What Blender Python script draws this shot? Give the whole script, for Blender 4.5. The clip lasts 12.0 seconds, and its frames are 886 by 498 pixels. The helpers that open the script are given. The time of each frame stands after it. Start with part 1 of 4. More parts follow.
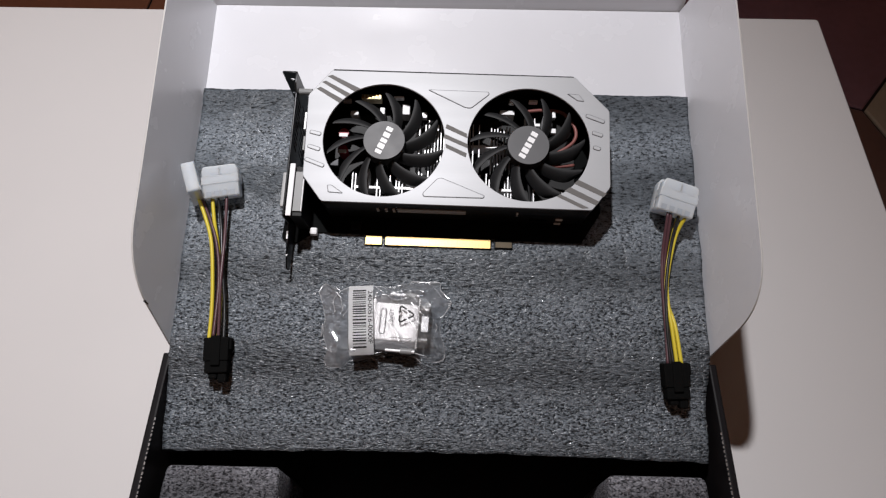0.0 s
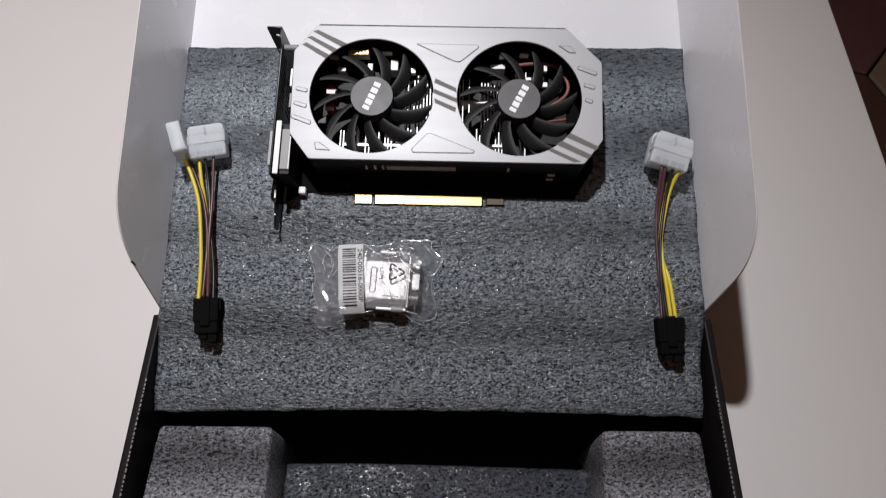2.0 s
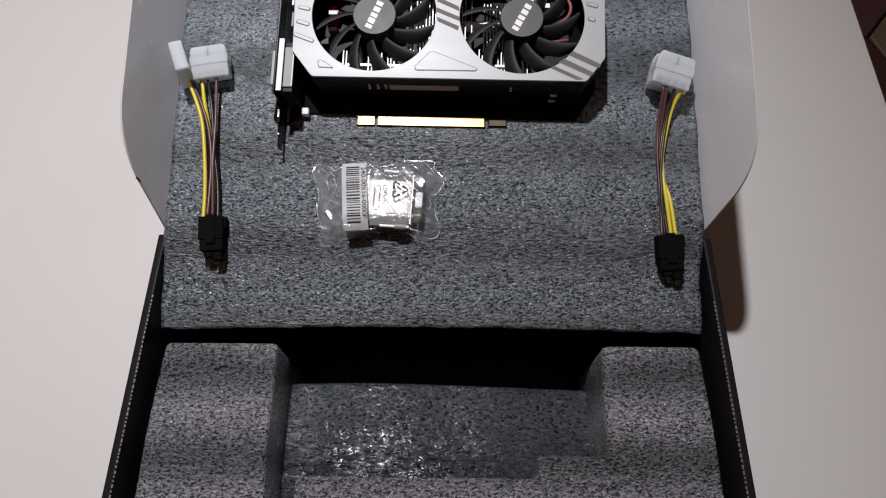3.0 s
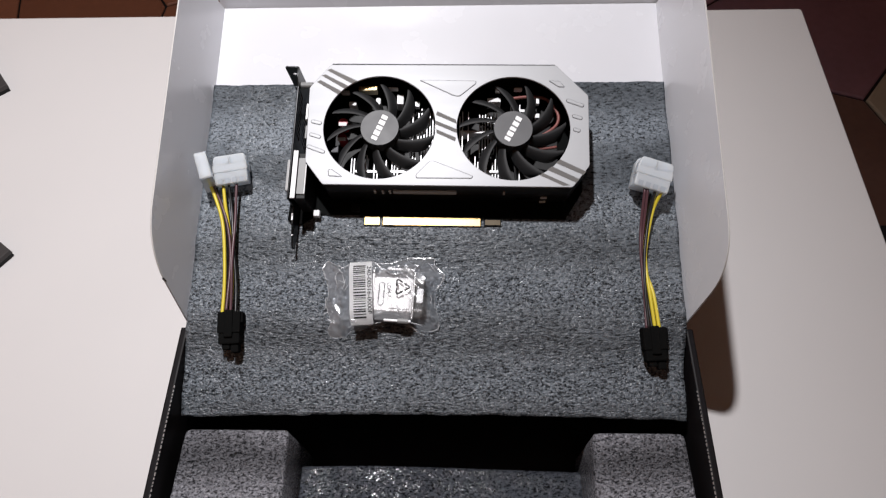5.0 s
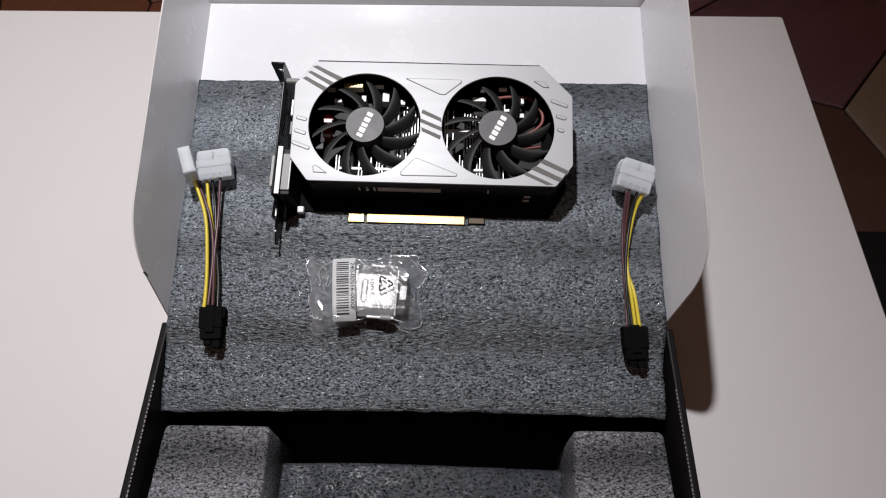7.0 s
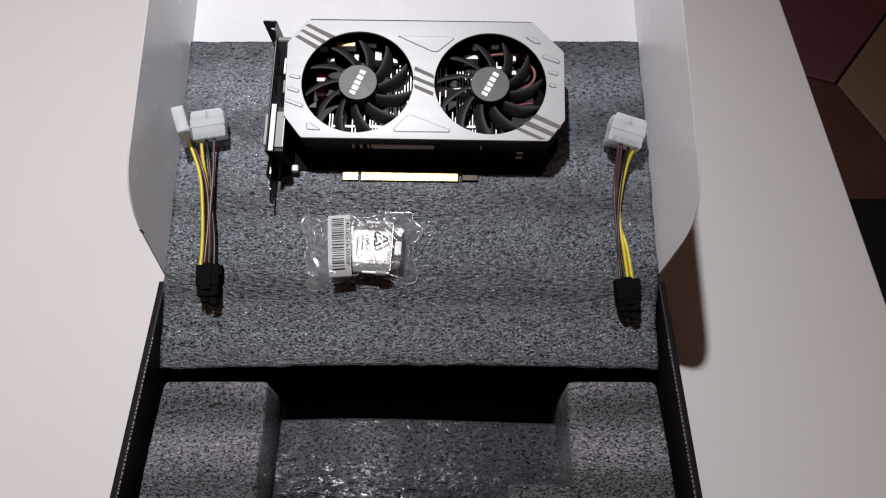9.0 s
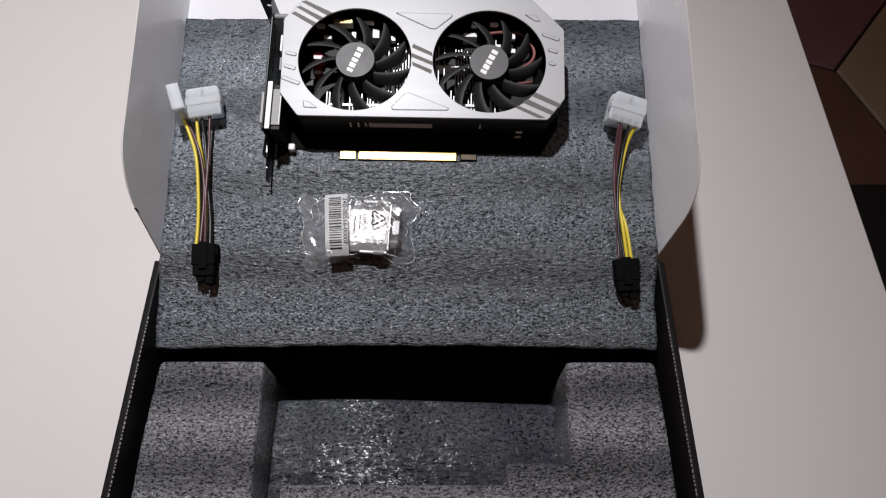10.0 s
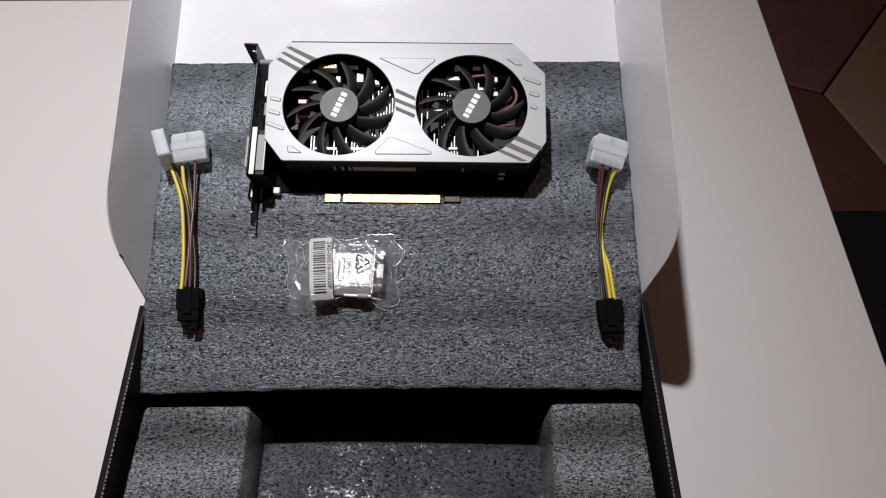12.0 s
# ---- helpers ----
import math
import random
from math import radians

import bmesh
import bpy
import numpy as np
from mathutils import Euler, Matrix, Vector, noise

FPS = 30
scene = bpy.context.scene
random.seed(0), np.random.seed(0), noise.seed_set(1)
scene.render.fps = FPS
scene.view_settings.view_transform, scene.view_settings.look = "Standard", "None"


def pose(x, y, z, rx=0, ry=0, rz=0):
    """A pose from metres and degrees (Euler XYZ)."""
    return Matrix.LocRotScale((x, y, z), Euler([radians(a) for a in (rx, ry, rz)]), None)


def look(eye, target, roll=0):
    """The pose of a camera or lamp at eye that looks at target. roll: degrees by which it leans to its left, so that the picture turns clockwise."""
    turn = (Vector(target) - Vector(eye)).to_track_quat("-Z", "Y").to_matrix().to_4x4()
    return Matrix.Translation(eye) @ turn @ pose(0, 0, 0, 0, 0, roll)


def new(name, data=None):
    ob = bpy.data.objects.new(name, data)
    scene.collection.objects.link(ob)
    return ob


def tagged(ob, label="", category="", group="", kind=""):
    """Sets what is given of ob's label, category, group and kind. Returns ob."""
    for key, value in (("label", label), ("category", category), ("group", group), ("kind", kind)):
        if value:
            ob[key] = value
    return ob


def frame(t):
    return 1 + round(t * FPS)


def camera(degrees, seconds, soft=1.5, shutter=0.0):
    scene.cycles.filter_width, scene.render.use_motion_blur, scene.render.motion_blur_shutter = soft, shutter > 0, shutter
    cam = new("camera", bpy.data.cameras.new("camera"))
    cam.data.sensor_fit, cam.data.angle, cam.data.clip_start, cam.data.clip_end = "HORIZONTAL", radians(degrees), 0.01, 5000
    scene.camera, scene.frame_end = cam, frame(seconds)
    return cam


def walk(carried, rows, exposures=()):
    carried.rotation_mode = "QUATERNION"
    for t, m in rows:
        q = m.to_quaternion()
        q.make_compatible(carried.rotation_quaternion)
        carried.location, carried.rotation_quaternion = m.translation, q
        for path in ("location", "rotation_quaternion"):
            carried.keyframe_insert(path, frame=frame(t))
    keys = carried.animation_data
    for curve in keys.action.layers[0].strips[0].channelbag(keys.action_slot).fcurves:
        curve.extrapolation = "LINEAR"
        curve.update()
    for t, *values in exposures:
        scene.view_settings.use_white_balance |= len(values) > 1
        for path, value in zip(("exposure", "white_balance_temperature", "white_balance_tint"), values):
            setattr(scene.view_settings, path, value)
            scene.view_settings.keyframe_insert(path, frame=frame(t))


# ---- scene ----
cam = camera(68.6, 12.0, soft=1.15, shutter=0.35)
PATH = [
    (0.0, 0.0068, -0.1418, 0.5180, 28.67, 0.06, 1.35),
    (0.2, 0.0082, -0.1402, 0.5176, 28.94, -0.29, 1.14),
    (0.5, 0.0110, -0.1402, 0.5168, 28.98, -0.15, 0.97),
    (0.7, 0.0097, -0.1399, 0.5160, 28.87, -0.08, 0.94),
    (1.0, 0.0114, -0.1408, 0.5153, 28.72, -0.08, 0.84),
    (1.2, 0.0124, -0.1412, 0.5127, 28.03, 0.26, 0.81),
    (1.5, 0.0156, -0.1432, 0.5100, 27.51, 0.36, 0.79),
    (1.7, 0.0164, -0.1458, 0.5091, 27.56, 0.62, 0.84),
    (2.0, 0.0150, -0.1508, 0.5066, 26.72, 0.67, 0.79),
    (2.2, 0.0130, -0.1588, 0.5021, 26.09, 0.33, 0.41),
    (2.5, 0.0117, -0.1736, 0.4956, 24.79, -0.44, 0.23),
    (2.7, 0.0115, -0.1875, 0.4910, 24.69, 0.42, 0.70),
    (4.3, 0.0158, -0.1867, 0.5301, 27.58, 0.71, -0.05),
    (4.5, 0.0156, -0.1813, 0.5348, 27.87, 1.23, -0.10),
    (4.7, 0.0176, -0.1785, 0.5360, 27.97, 1.63, 0.82),
    (5.0, 0.0221, -0.1746, 0.5383, 29.08, 1.69, 0.93),
    (5.2, 0.0254, -0.1730, 0.5392, 29.67, 1.00, 0.71),
    (5.5, 0.0268, -0.1721, 0.5377, 29.42, 1.04, 1.00),
    (5.7, 0.0247, -0.1737, 0.5369, 29.46, 1.12, 1.07),
    (6.0, 0.0202, -0.1762, 0.5339, 29.12, 0.51, 1.06),
    (6.2, 0.0212, -0.1762, 0.5351, 28.88, -0.05, 0.98),
    (6.5, 0.0219, -0.1772, 0.5387, 29.44, 0.22, 0.88),
    (6.7, 0.0227, -0.1778, 0.5388, 29.50, 0.21, 0.90),
    (7.0, 0.0228, -0.1789, 0.5379, 29.36, 0.16, 0.87),
    (9.0, 0.0236, -0.2006, 0.5307, 28.25, 0.12, 0.07),
    (9.2, 0.0230, -0.2029, 0.5297, 28.02, 0.10, 0.36),
    (9.5, 0.0243, -0.2054, 0.5276, 28.31, 0.35, 0.49),
    (9.7, 0.0226, -0.2053, 0.5265, 28.01, 0.03, 0.51),
    (10.0, 0.0230, -0.2052, 0.5242, 27.35, -0.15, 0.06),
    (10.2, 0.0242, -0.2041, 0.5219, 26.72, -0.13, -0.06),
    (10.5, 0.0278, -0.2022, 0.5216, 26.76, 0.13, -0.11),
    (10.7, 0.0274, -0.2009, 0.5217, 26.74, -0.05, 0.11),
    (11.0, 0.0283, -0.1987, 0.5229, 26.95, 0.11, -0.09),
    (11.2, 0.0284, -0.1955, 0.5270, 27.65, -0.44, -0.10),
    (11.5, 0.0279, -0.1919, 0.5331, 28.61, -0.21, -0.07),
    (11.7, 0.0300, -0.1914, 0.5338, 28.76, -0.00, -0.19),
    (12.0, 0.0322, -0.1909, 0.5346, 28.90, -0.14, -0.50),
]
walk(cam, [(t, pose(x, y, z, rx, ry, rz)) for t, x, y, z, rx, ry, rz in PATH], exposures=[(0.0, 0.03), (2.7, 0.03), (4.3, 0.28), (5.2, 0.26), (6.5, 0.15), (12.0, 0.12)])

# ---- light: one ceiling lamp over the table, bounced by a closed room ----
LAMP = (-0.122, 0.268, 1.106)
world = bpy.data.worlds.new("world")
world.use_nodes = True
world.node_tree.nodes["Background"].inputs[0].default_value = (0.9, 0.8, 0.75, 1)
world.node_tree.nodes["Background"].inputs[1].default_value = 0.0
scene.world = world
bulb = bpy.data.lights.new("bulb", "SPOT")
bulb.energy, bulb.shadow_soft_size, bulb.color = 43.6, 0.020, (0.985, 0.970, 0.990)
bulb.spot_size, bulb.spot_blend = radians(170), 1.0
new("bulb", bulb).matrix_world = look(LAMP, (-0.75, -0.10, 0.0))
scene.view_settings.exposure = 0.0

# ---- measures ----
RIM = 0.110                        # height of the tray's rim over the table
LID = pose(0, 0, RIM, 13.29) @ pose(0, 0, 0.0047)   # the lid's frame: y up along the lid from the hinge, z over the foam sheet
CARD = LID @ pose(0.0088, 0.1370, 0.0, 0, 0, -0.95)
LEAN_L, LEAN_R = 7.0, 9.0         # outward lean of the lid's side flaps, degrees
rng = random.Random(5)


# ---- materials ----
def material(name, base, rough=0.5, metal=0.0, vary=0.12, scale=60.0, bump=0.1, fine=600.0, stretch=(1, 1, 1), spec=0.5, dark=None, per_piece=0.0, depth=0.001):
    """Colour varied at two scales, with relief and uneven gloss."""
    m = bpy.data.materials.new(name)
    m.use_nodes = True
    n, l = m.node_tree.nodes, m.node_tree.links
    b = n["Principled BSDF"]
    co, mp = n.new("ShaderNodeTexCoord"), n.new("ShaderNodeMapping")
    mp.inputs["Scale"].default_value = stretch
    l.new(co.outputs["Object"], mp.inputs[0])
    big, small = n.new("ShaderNodeTexNoise"), n.new("ShaderNodeTexNoise")
    for t, s, d in ((big, scale, 4), (small, fine, 3)):
        t.inputs["Scale"].default_value, t.inputs["Detail"].default_value = s, d
        l.new(mp.outputs[0], t.inputs["Vector"])
    mix = n.new("ShaderNodeMix")
    mix.data_type = "RGBA"
    lo = dark or tuple(c * (1 - vary) for c in base)
    hi = tuple(min(1, c * (1 + vary)) for c in base)
    mix.inputs[6].default_value, mix.inputs[7].default_value = (*lo, 1), (*hi, 1)
    add = n.new("ShaderNodeMath")
    add.operation = "MULTIPLY_ADD"
    add.inputs[1].default_value, add.inputs[2].default_value = 0.45, 0.0
    l.new(small.outputs["Fac"], add.inputs[0])
    ad2 = n.new("ShaderNodeMath")
    ad2.operation = "MULTIPLY_ADD"
    ad2.inputs[1].default_value = 0.55
    l.new(big.outputs["Fac"], ad2.inputs[0])
    l.new(add.outputs[0], ad2.inputs[2])
    l.new(ad2.outputs[0], mix.inputs[0])
    colour = mix.outputs[2]
    if per_piece:
        info, hsv = n.new("ShaderNodeObjectInfo"), n.new("ShaderNodeHueSaturation")
        mr = n.new("ShaderNodeMapRange")
        mr.inputs[3].default_value, mr.inputs[4].default_value = 1 - per_piece, 1 + per_piece
        l.new(info.outputs["Random"], mr.inputs[0])
        l.new(mr.outputs[0], hsv.inputs["Value"])
        l.new(colour, hsv.inputs["Color"])
        colour = hsv.outputs[0]
    l.new(colour, b.inputs["Base Color"])
    rr = n.new("ShaderNodeMapRange")
    rr.inputs[3].default_value, rr.inputs[4].default_value = max(0.02, rough - 0.07), min(1, rough + 0.07)
    l.new(big.outputs["Fac"], rr.inputs[0])
    l.new(rr.outputs[0], b.inputs["Roughness"])
    b.inputs["Metallic"].default_value = metal
    b.inputs["Specular IOR Level"].default_value = spec
    if bump:
        bp = n.new("ShaderNodeBump")
        bp.inputs["Strength"].default_value, bp.inputs["Distance"].default_value = bump, depth
        l.new(ad2.outputs[0], bp.inputs["Height"])
        l.new(bp.outputs[0], b.inputs["Normal"])
    return m


def foam_material(name, base, relief=0.0016, gloss=0.9, smooth=0.36, streak=0.6, bands=0.15, crest=-0.038, period=0.063, size=620.0, clump=0.0, calm=1.0, sway=0.03, sheen=1.0, blotch=95.0, smoother=1.0, gaps=0.22):
    """Charcoal packing foam: a mat of small wormy cells, thin dark cracks along x where the skin is pressed flat,
    rougher bands with light and dark painted into their colour, and sparse bright skins.
    """
    m = bpy.data.materials.new(name)
    m.use_nodes = True
    n, l = m.node_tree.nodes, m.node_tree.links
    b = n["Principled BSDF"]
    co = n.new("ShaderNodeTexCoord")
    def grain(scale, detail, rough, stretch, twist=0.0):
        mp, t = n.new("ShaderNodeMapping"), n.new("ShaderNodeTexNoise")
        mp.inputs["Scale"].default_value = stretch
        t.inputs["Scale"].default_value, t.inputs["Detail"].default_value, t.inputs["Roughness"].default_value, t.inputs["Distortion"].default_value = scale, detail, rough, twist
        l.new(co.outputs["Object"], mp.inputs[0])
        l.new(mp.outputs[0], t.inputs["Vector"])
        return t.outputs["Fac"]
    def math_node(op, a, c=None, e=None):
        q = n.new("ShaderNodeMath")
        q.operation = op
        for k, v in enumerate((a, c, e)):
            if v is None:
                continue
            if isinstance(v, float):
                q.inputs[k].default_value = v
            else:
                l.new(v, q.inputs[k])
        return q.outputs[0]
    def span(v, a, c, lo, hi):
        q = n.new("ShaderNodeMapRange")
        for k, x in enumerate((a, c, lo, hi)):
            q.inputs[k + 1].default_value = x
        l.new(v, q.inputs[0])
        return q.outputs[0]
    patch = grain(26.0, 3, 0.6, (0.5, 1.0, 1.0))
    sep = n.new("ShaderNodeSeparateXYZ")
    l.new(co.outputs["Object"], sep.inputs[0])
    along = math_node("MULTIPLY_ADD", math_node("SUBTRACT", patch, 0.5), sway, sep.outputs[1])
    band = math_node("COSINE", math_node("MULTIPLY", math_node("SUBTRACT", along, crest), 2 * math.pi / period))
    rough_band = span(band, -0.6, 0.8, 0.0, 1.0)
    worm = grain(size, 2, 0.5, (0.70, 1.15, 1.0), 0.6)
    dash = grain(size * 0.92, 2, 0.5, (0.40, 1.25, 0.9), 0.7)
    cell = grain(size * 0.52, 1, 0.5, (0.70, 1.15, 1.0))
    speck = grain(700.0, 1, 0.5, (1.0, 1.0, 1.0))
    # cells in the rough bands, cracks between them
    both = n.new("ShaderNodeMix")
    both.data_type = "FLOAT"
    l.new(math_node("MULTIPLY", math_node("SUBTRACT", 1.0, rough_band), streak), both.inputs[0])
    l.new(worm, both.inputs[2])
    l.new(dash, both.inputs[3])
    mat = both.outputs[0]
    gap = span(mat, 0.35, 0.47, 0.0, 1.0)
    body = math_node("MULTIPLY_ADD", cell, 0.5, mat)
    ramp = n.new("ShaderNodeValToRGB")
    e = ramp.color_ramp.elements
    e[0].color = (*(c * 0.46 for c in base), 1)
    e[1].color = (*(c * 1.62 for c in base), 1)
    l.new(span(body, 0.50, 1.0, 0.0, 1.0), ramp.inputs[0])
    # the bands brighten and darken the base colour as waves catching light would
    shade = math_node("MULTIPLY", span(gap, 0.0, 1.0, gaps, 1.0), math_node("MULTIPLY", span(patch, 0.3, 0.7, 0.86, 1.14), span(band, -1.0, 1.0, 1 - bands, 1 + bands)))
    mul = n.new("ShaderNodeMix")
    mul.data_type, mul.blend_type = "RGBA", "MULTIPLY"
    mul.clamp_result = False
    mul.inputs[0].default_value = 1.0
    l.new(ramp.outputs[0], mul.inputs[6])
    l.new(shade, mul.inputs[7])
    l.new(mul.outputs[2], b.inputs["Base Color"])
    l.new(math_node("ADD", span(speck, 0.35, 0.65, smooth - 0.10, smooth + 0.14), span(band, -1.0, 1.0, 0.04, -0.04)), b.inputs["Roughness"])
    skin = span(grain(blotch, 3, 0.65, (0.75, 1.0, 1.0), 0.4), 0.44, 0.60, gloss * (1 - clump), gloss)
    l.new(math_node("MULTIPLY", math_node("MULTIPLY", span(gap, 0.0, 1.0, 0.3, 1.0), math_node("MULTIPLY", span(band, -1.0, 1.0, sheen, 1.0), span(sep.outputs[1], 0.01, 0.11, 1.0, smoother))), skin), b.inputs["Specular IOR Level"])
    bp = n.new("ShaderNodeBump")
    bp.inputs["Distance"].default_value = relief
    intact = span(sep.outputs[1], 0.01, 0.11, 1.0, smoother)
    l.new(math_node("MULTIPLY", span(band, -1.0, 0.8, calm, 1.0), intact), bp.inputs["Strength"])
    l.new(math_node("MULTIPLY_ADD", gap, 0.10, math_node("MULTIPLY_ADD", cell, 0.35, mat)), bp.inputs["Height"])
    l.new(bp.outputs[0], b.inputs["Normal"])
    return m


def film_material(name, least=0.10, rough=0.20, milk=0.06, blur=0.42):
    """Thin clear film: see-through, with sharp gloss on its creases."""
    m = bpy.data.materials.new(name)
    m.use_nodes = True
    n, l = m.node_tree.nodes, m.node_tree.links
    out = n["Material Output"]
    n.remove(n["Principled BSDF"])
    see, soft, clear = n.new("ShaderNodeBsdfTransparent"), n.new("ShaderNodeBsdfRefraction"), n.new("ShaderNodeMixShader")
    see.inputs[0].default_value = (0.93, 0.93, 0.94, 1)
    soft.inputs[0].default_value = (0.90, 0.90, 0.92, 1)
    soft.inputs["Roughness"].default_value, soft.inputs["IOR"].default_value = 0.45, 1.2
    clear.inputs[0].default_value = blur
    l.new(see.outputs[0], clear.inputs[1])
    l.new(soft.outputs[0], clear.inputs[2])
    gloss, mix = n.new("ShaderNodeBsdfGlossy"), n.new("ShaderNodeMixShader")
    gloss.inputs["Roughness"].default_value = rough
    fr, add = n.new("ShaderNodeFresnel"), n.new("ShaderNodeMath")
    fr.inputs["IOR"].default_value = 1.5
    add.operation = "MULTIPLY_ADD"
    add.inputs[1].default_value, add.inputs[2].default_value = 1.6, least
    t, bp, co = n.new("ShaderNodeTexNoise"), n.new("ShaderNodeBump"), n.new("ShaderNodeTexCoord")
    t.inputs["Scale"].default_value, t.inputs["Detail"].default_value = 110.0, 2
    bp.inputs["Strength"].default_value, bp.inputs["Distance"].default_value = 0.45, 0.002
    l.new(co.outputs["Object"], t.inputs["Vector"])
    l.new(t.outputs["Fac"], bp.inputs["Height"])
    l.new(bp.outputs[0], gloss.inputs["Normal"])
    l.new(bp.outputs[0], fr.inputs["Normal"])
    l.new(fr.outputs[0], add.inputs[0])
    l.new(add.outputs[0], mix.inputs[0])
    l.new(clear.outputs[0], mix.inputs[1])
    l.new(gloss.outputs[0], mix.inputs[2])
    haze, veil = n.new("ShaderNodeBsdfDiffuse"), n.new("ShaderNodeMixShader")
    haze.inputs[0].default_value = (0.85, 0.85, 0.87, 1)
    veil.inputs[0].default_value = milk
    l.new(mix.outputs[0], veil.inputs[1])
    l.new(haze.outputs[0], veil.inputs[2])
    l.new(veil.outputs[0], out.inputs[0])
    return m


TABLE_WHITE = material("white laminate", (0.735, 0.708, 0.703), 0.42, vary=0.03, scale=9, bump=0.03, fine=900, depth=0.0004)
FLOOR_DARK = material("dark grout", (0.012, 0.010, 0.010), 0.6, scale=8, fine=90)
STONE_RED = material("maroon slab", (0.33, 0.185, 0.235), 0.4, vary=0.35, scale=6, fine=60, bump=0.3, per_piece=0.25)
STONE_OLIVE = material("olive slab", (0.44, 0.385, 0.30), 0.4, vary=0.3, scale=6, fine=60, bump=0.3, per_piece=0.2)
STONE_BROWN = material("brown slab", (0.225, 0.131, 0.108), 0.4, vary=0.35, scale=6, fine=60, bump=0.3, per_piece=0.25)
STONE_TERRA = material("terracotta slab", (0.30, 0.12, 0.07), 0.45, vary=0.2, scale=6, fine=60, bump=0.3, per_piece=0.12)
WALL_PAINT = material("warm wall paint", (0.70, 0.46, 0.31), 0.8, vary=0.05, scale=3, fine=80, bump=0.1)
CEILING_PAINT = material("white ceiling paint", (0.80, 0.73, 0.66), 0.85, vary=0.04, scale=3, fine=80, bump=0.1)
DARK_WOOD = material("dark stained wood", (0.06, 0.025, 0.016), 0.4, vary=0.35, scale=14, fine=140, stretch=(1, 8, 8), bump=0.15)
BOARD_WHITE = material("white coated board", (0.675, 0.675, 0.708), 0.26, vary=0.02, scale=30, bump=0.05, fine=500, depth=0.0005)
BOARD_BLACK = material("black printed board", (0.011, 0.0095, 0.0105), 0.45, spec=0.08, vary=0.3, scale=60, bump=0.08, fine=700, depth=0.0005)
CARTON_GREY = material("dark grey carton", (0.055, 0.050, 0.050), 0.5, spec=0.3, vary=0.15, scale=60, bump=0.06, fine=700, depth=0.0005)
BOARD_EDGE = material("raw board edge", (0.55, 0.53, 0.51), 0.8, vary=0.2, scale=300, bump=0.2, fine=1500)
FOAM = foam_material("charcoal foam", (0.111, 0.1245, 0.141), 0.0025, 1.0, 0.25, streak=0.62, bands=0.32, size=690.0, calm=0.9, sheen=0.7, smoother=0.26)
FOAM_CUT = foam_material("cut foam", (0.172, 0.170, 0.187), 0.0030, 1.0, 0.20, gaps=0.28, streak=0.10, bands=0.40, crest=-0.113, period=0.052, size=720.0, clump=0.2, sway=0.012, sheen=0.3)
# pocket floor: smoother skin, its base colour darkened for the shade in the recess
FOAM_SKIN_SHADED = foam_material("skinned foam darkened for shade", (0.036, 0.039, 0.047), 0.0009, 1.0, 0.125, streak=0.8, bands=0.25, crest=-0.104, period=0.085, size=640.0, clump=0.9, sway=0.02, blotch=190.0)
SILVER = material("brushed silver plate", (0.395, 0.40, 0.415), 0.49, metal=0.24, spec=0.36, vary=0.035, scale=30, fine=420, stretch=(0.12, 2.5, 2.5), bump=0.012, depth=0.0002)
STRIPE = material("grey anodised stripe", (0.150, 0.142, 0.137), 0.6, metal=0.0, spec=0.2, vary=0.15, scale=60, fine=900, stretch=(0.3, 4, 4), bump=0.04, depth=0.0003)
EMBOSS_SHADE = material("shaded pressed line", (0.08, 0.08, 0.083), 0.45, metal=0.3, vary=0.1, bump=0.0)
BLACK_PLASTIC = material("black moulded plastic", (0.011, 0.011, 0.0115), 0.5, spec=0.22, vary=0.25, scale=120, fine=2000, bump=0.1, depth=0.0003)
FAN_BLACK = material("black fan plastic", (0.014, 0.014, 0.015), 0.6, spec=0.35, vary=0.2, scale=90, fine=1500, bump=0.05, depth=0.0003)
HUB_GREY = material("dark grey hub sticker", (0.066, 0.065, 0.07), 0.5, vary=0.06, scale=90, fine=2500, bump=0.05, depth=0.0002)
PRINT_WHITE = material("white print", (0.85, 0.85, 0.86), 0.5, vary=0.03, bump=0.0)
PRINT_BLACK = material("black print", (0.02, 0.02, 0.02), 0.6, vary=0.1, bump=0.0)
SIDE_GREY = material("grey side plate", (0.45, 0.45, 0.45), 0.5, vary=0.12, scale=300, bump=0.0)
ALUMINIUM = material("bright aluminium", (0.82, 0.82, 0.83), 0.45, metal=0.2, vary=0.08, scale=200, fine=1500, bump=0.05, depth=0.0003)
COPPER = material("copper pipe", (0.24, 0.085, 0.075), 0.5, metal=0.1, vary=0.15, scale=200, fine=900, bump=0.03, depth=0.0003)
GOLD = material("gold plating", (0.52, 0.35, 0.14), 0.36, metal=0.9, vary=0.05, scale=300, fine=1500, bump=0.02, depth=0.0002)
PCB = material("black circuit board", (0.004, 0.0045, 0.0045), 0.7, spec=0.05, vary=0.3, scale=300, fine=1500, bump=0.1, depth=0.0003)
DULL_GOLD = material("dull gold plating", (0.06, 0.042, 0.02), 0.5, metal=0.4, vary=0.15, scale=300, fine=1500, bump=0.03, depth=0.0002)
RED_PART = material("red component", (0.45, 0.03, 0.05), 0.4, vary=0.1, bump=0.03)
CREAM_PART = material("cream component", (0.62, 0.58, 0.42), 0.5, vary=0.1, bump=0.03)
BRACKET_DARK = material("dark nickel", (0.016, 0.016, 0.017), 0.36, metal=0.9, vary=0.15, scale=200, bump=0.05, fine=900, depth=0.0003)
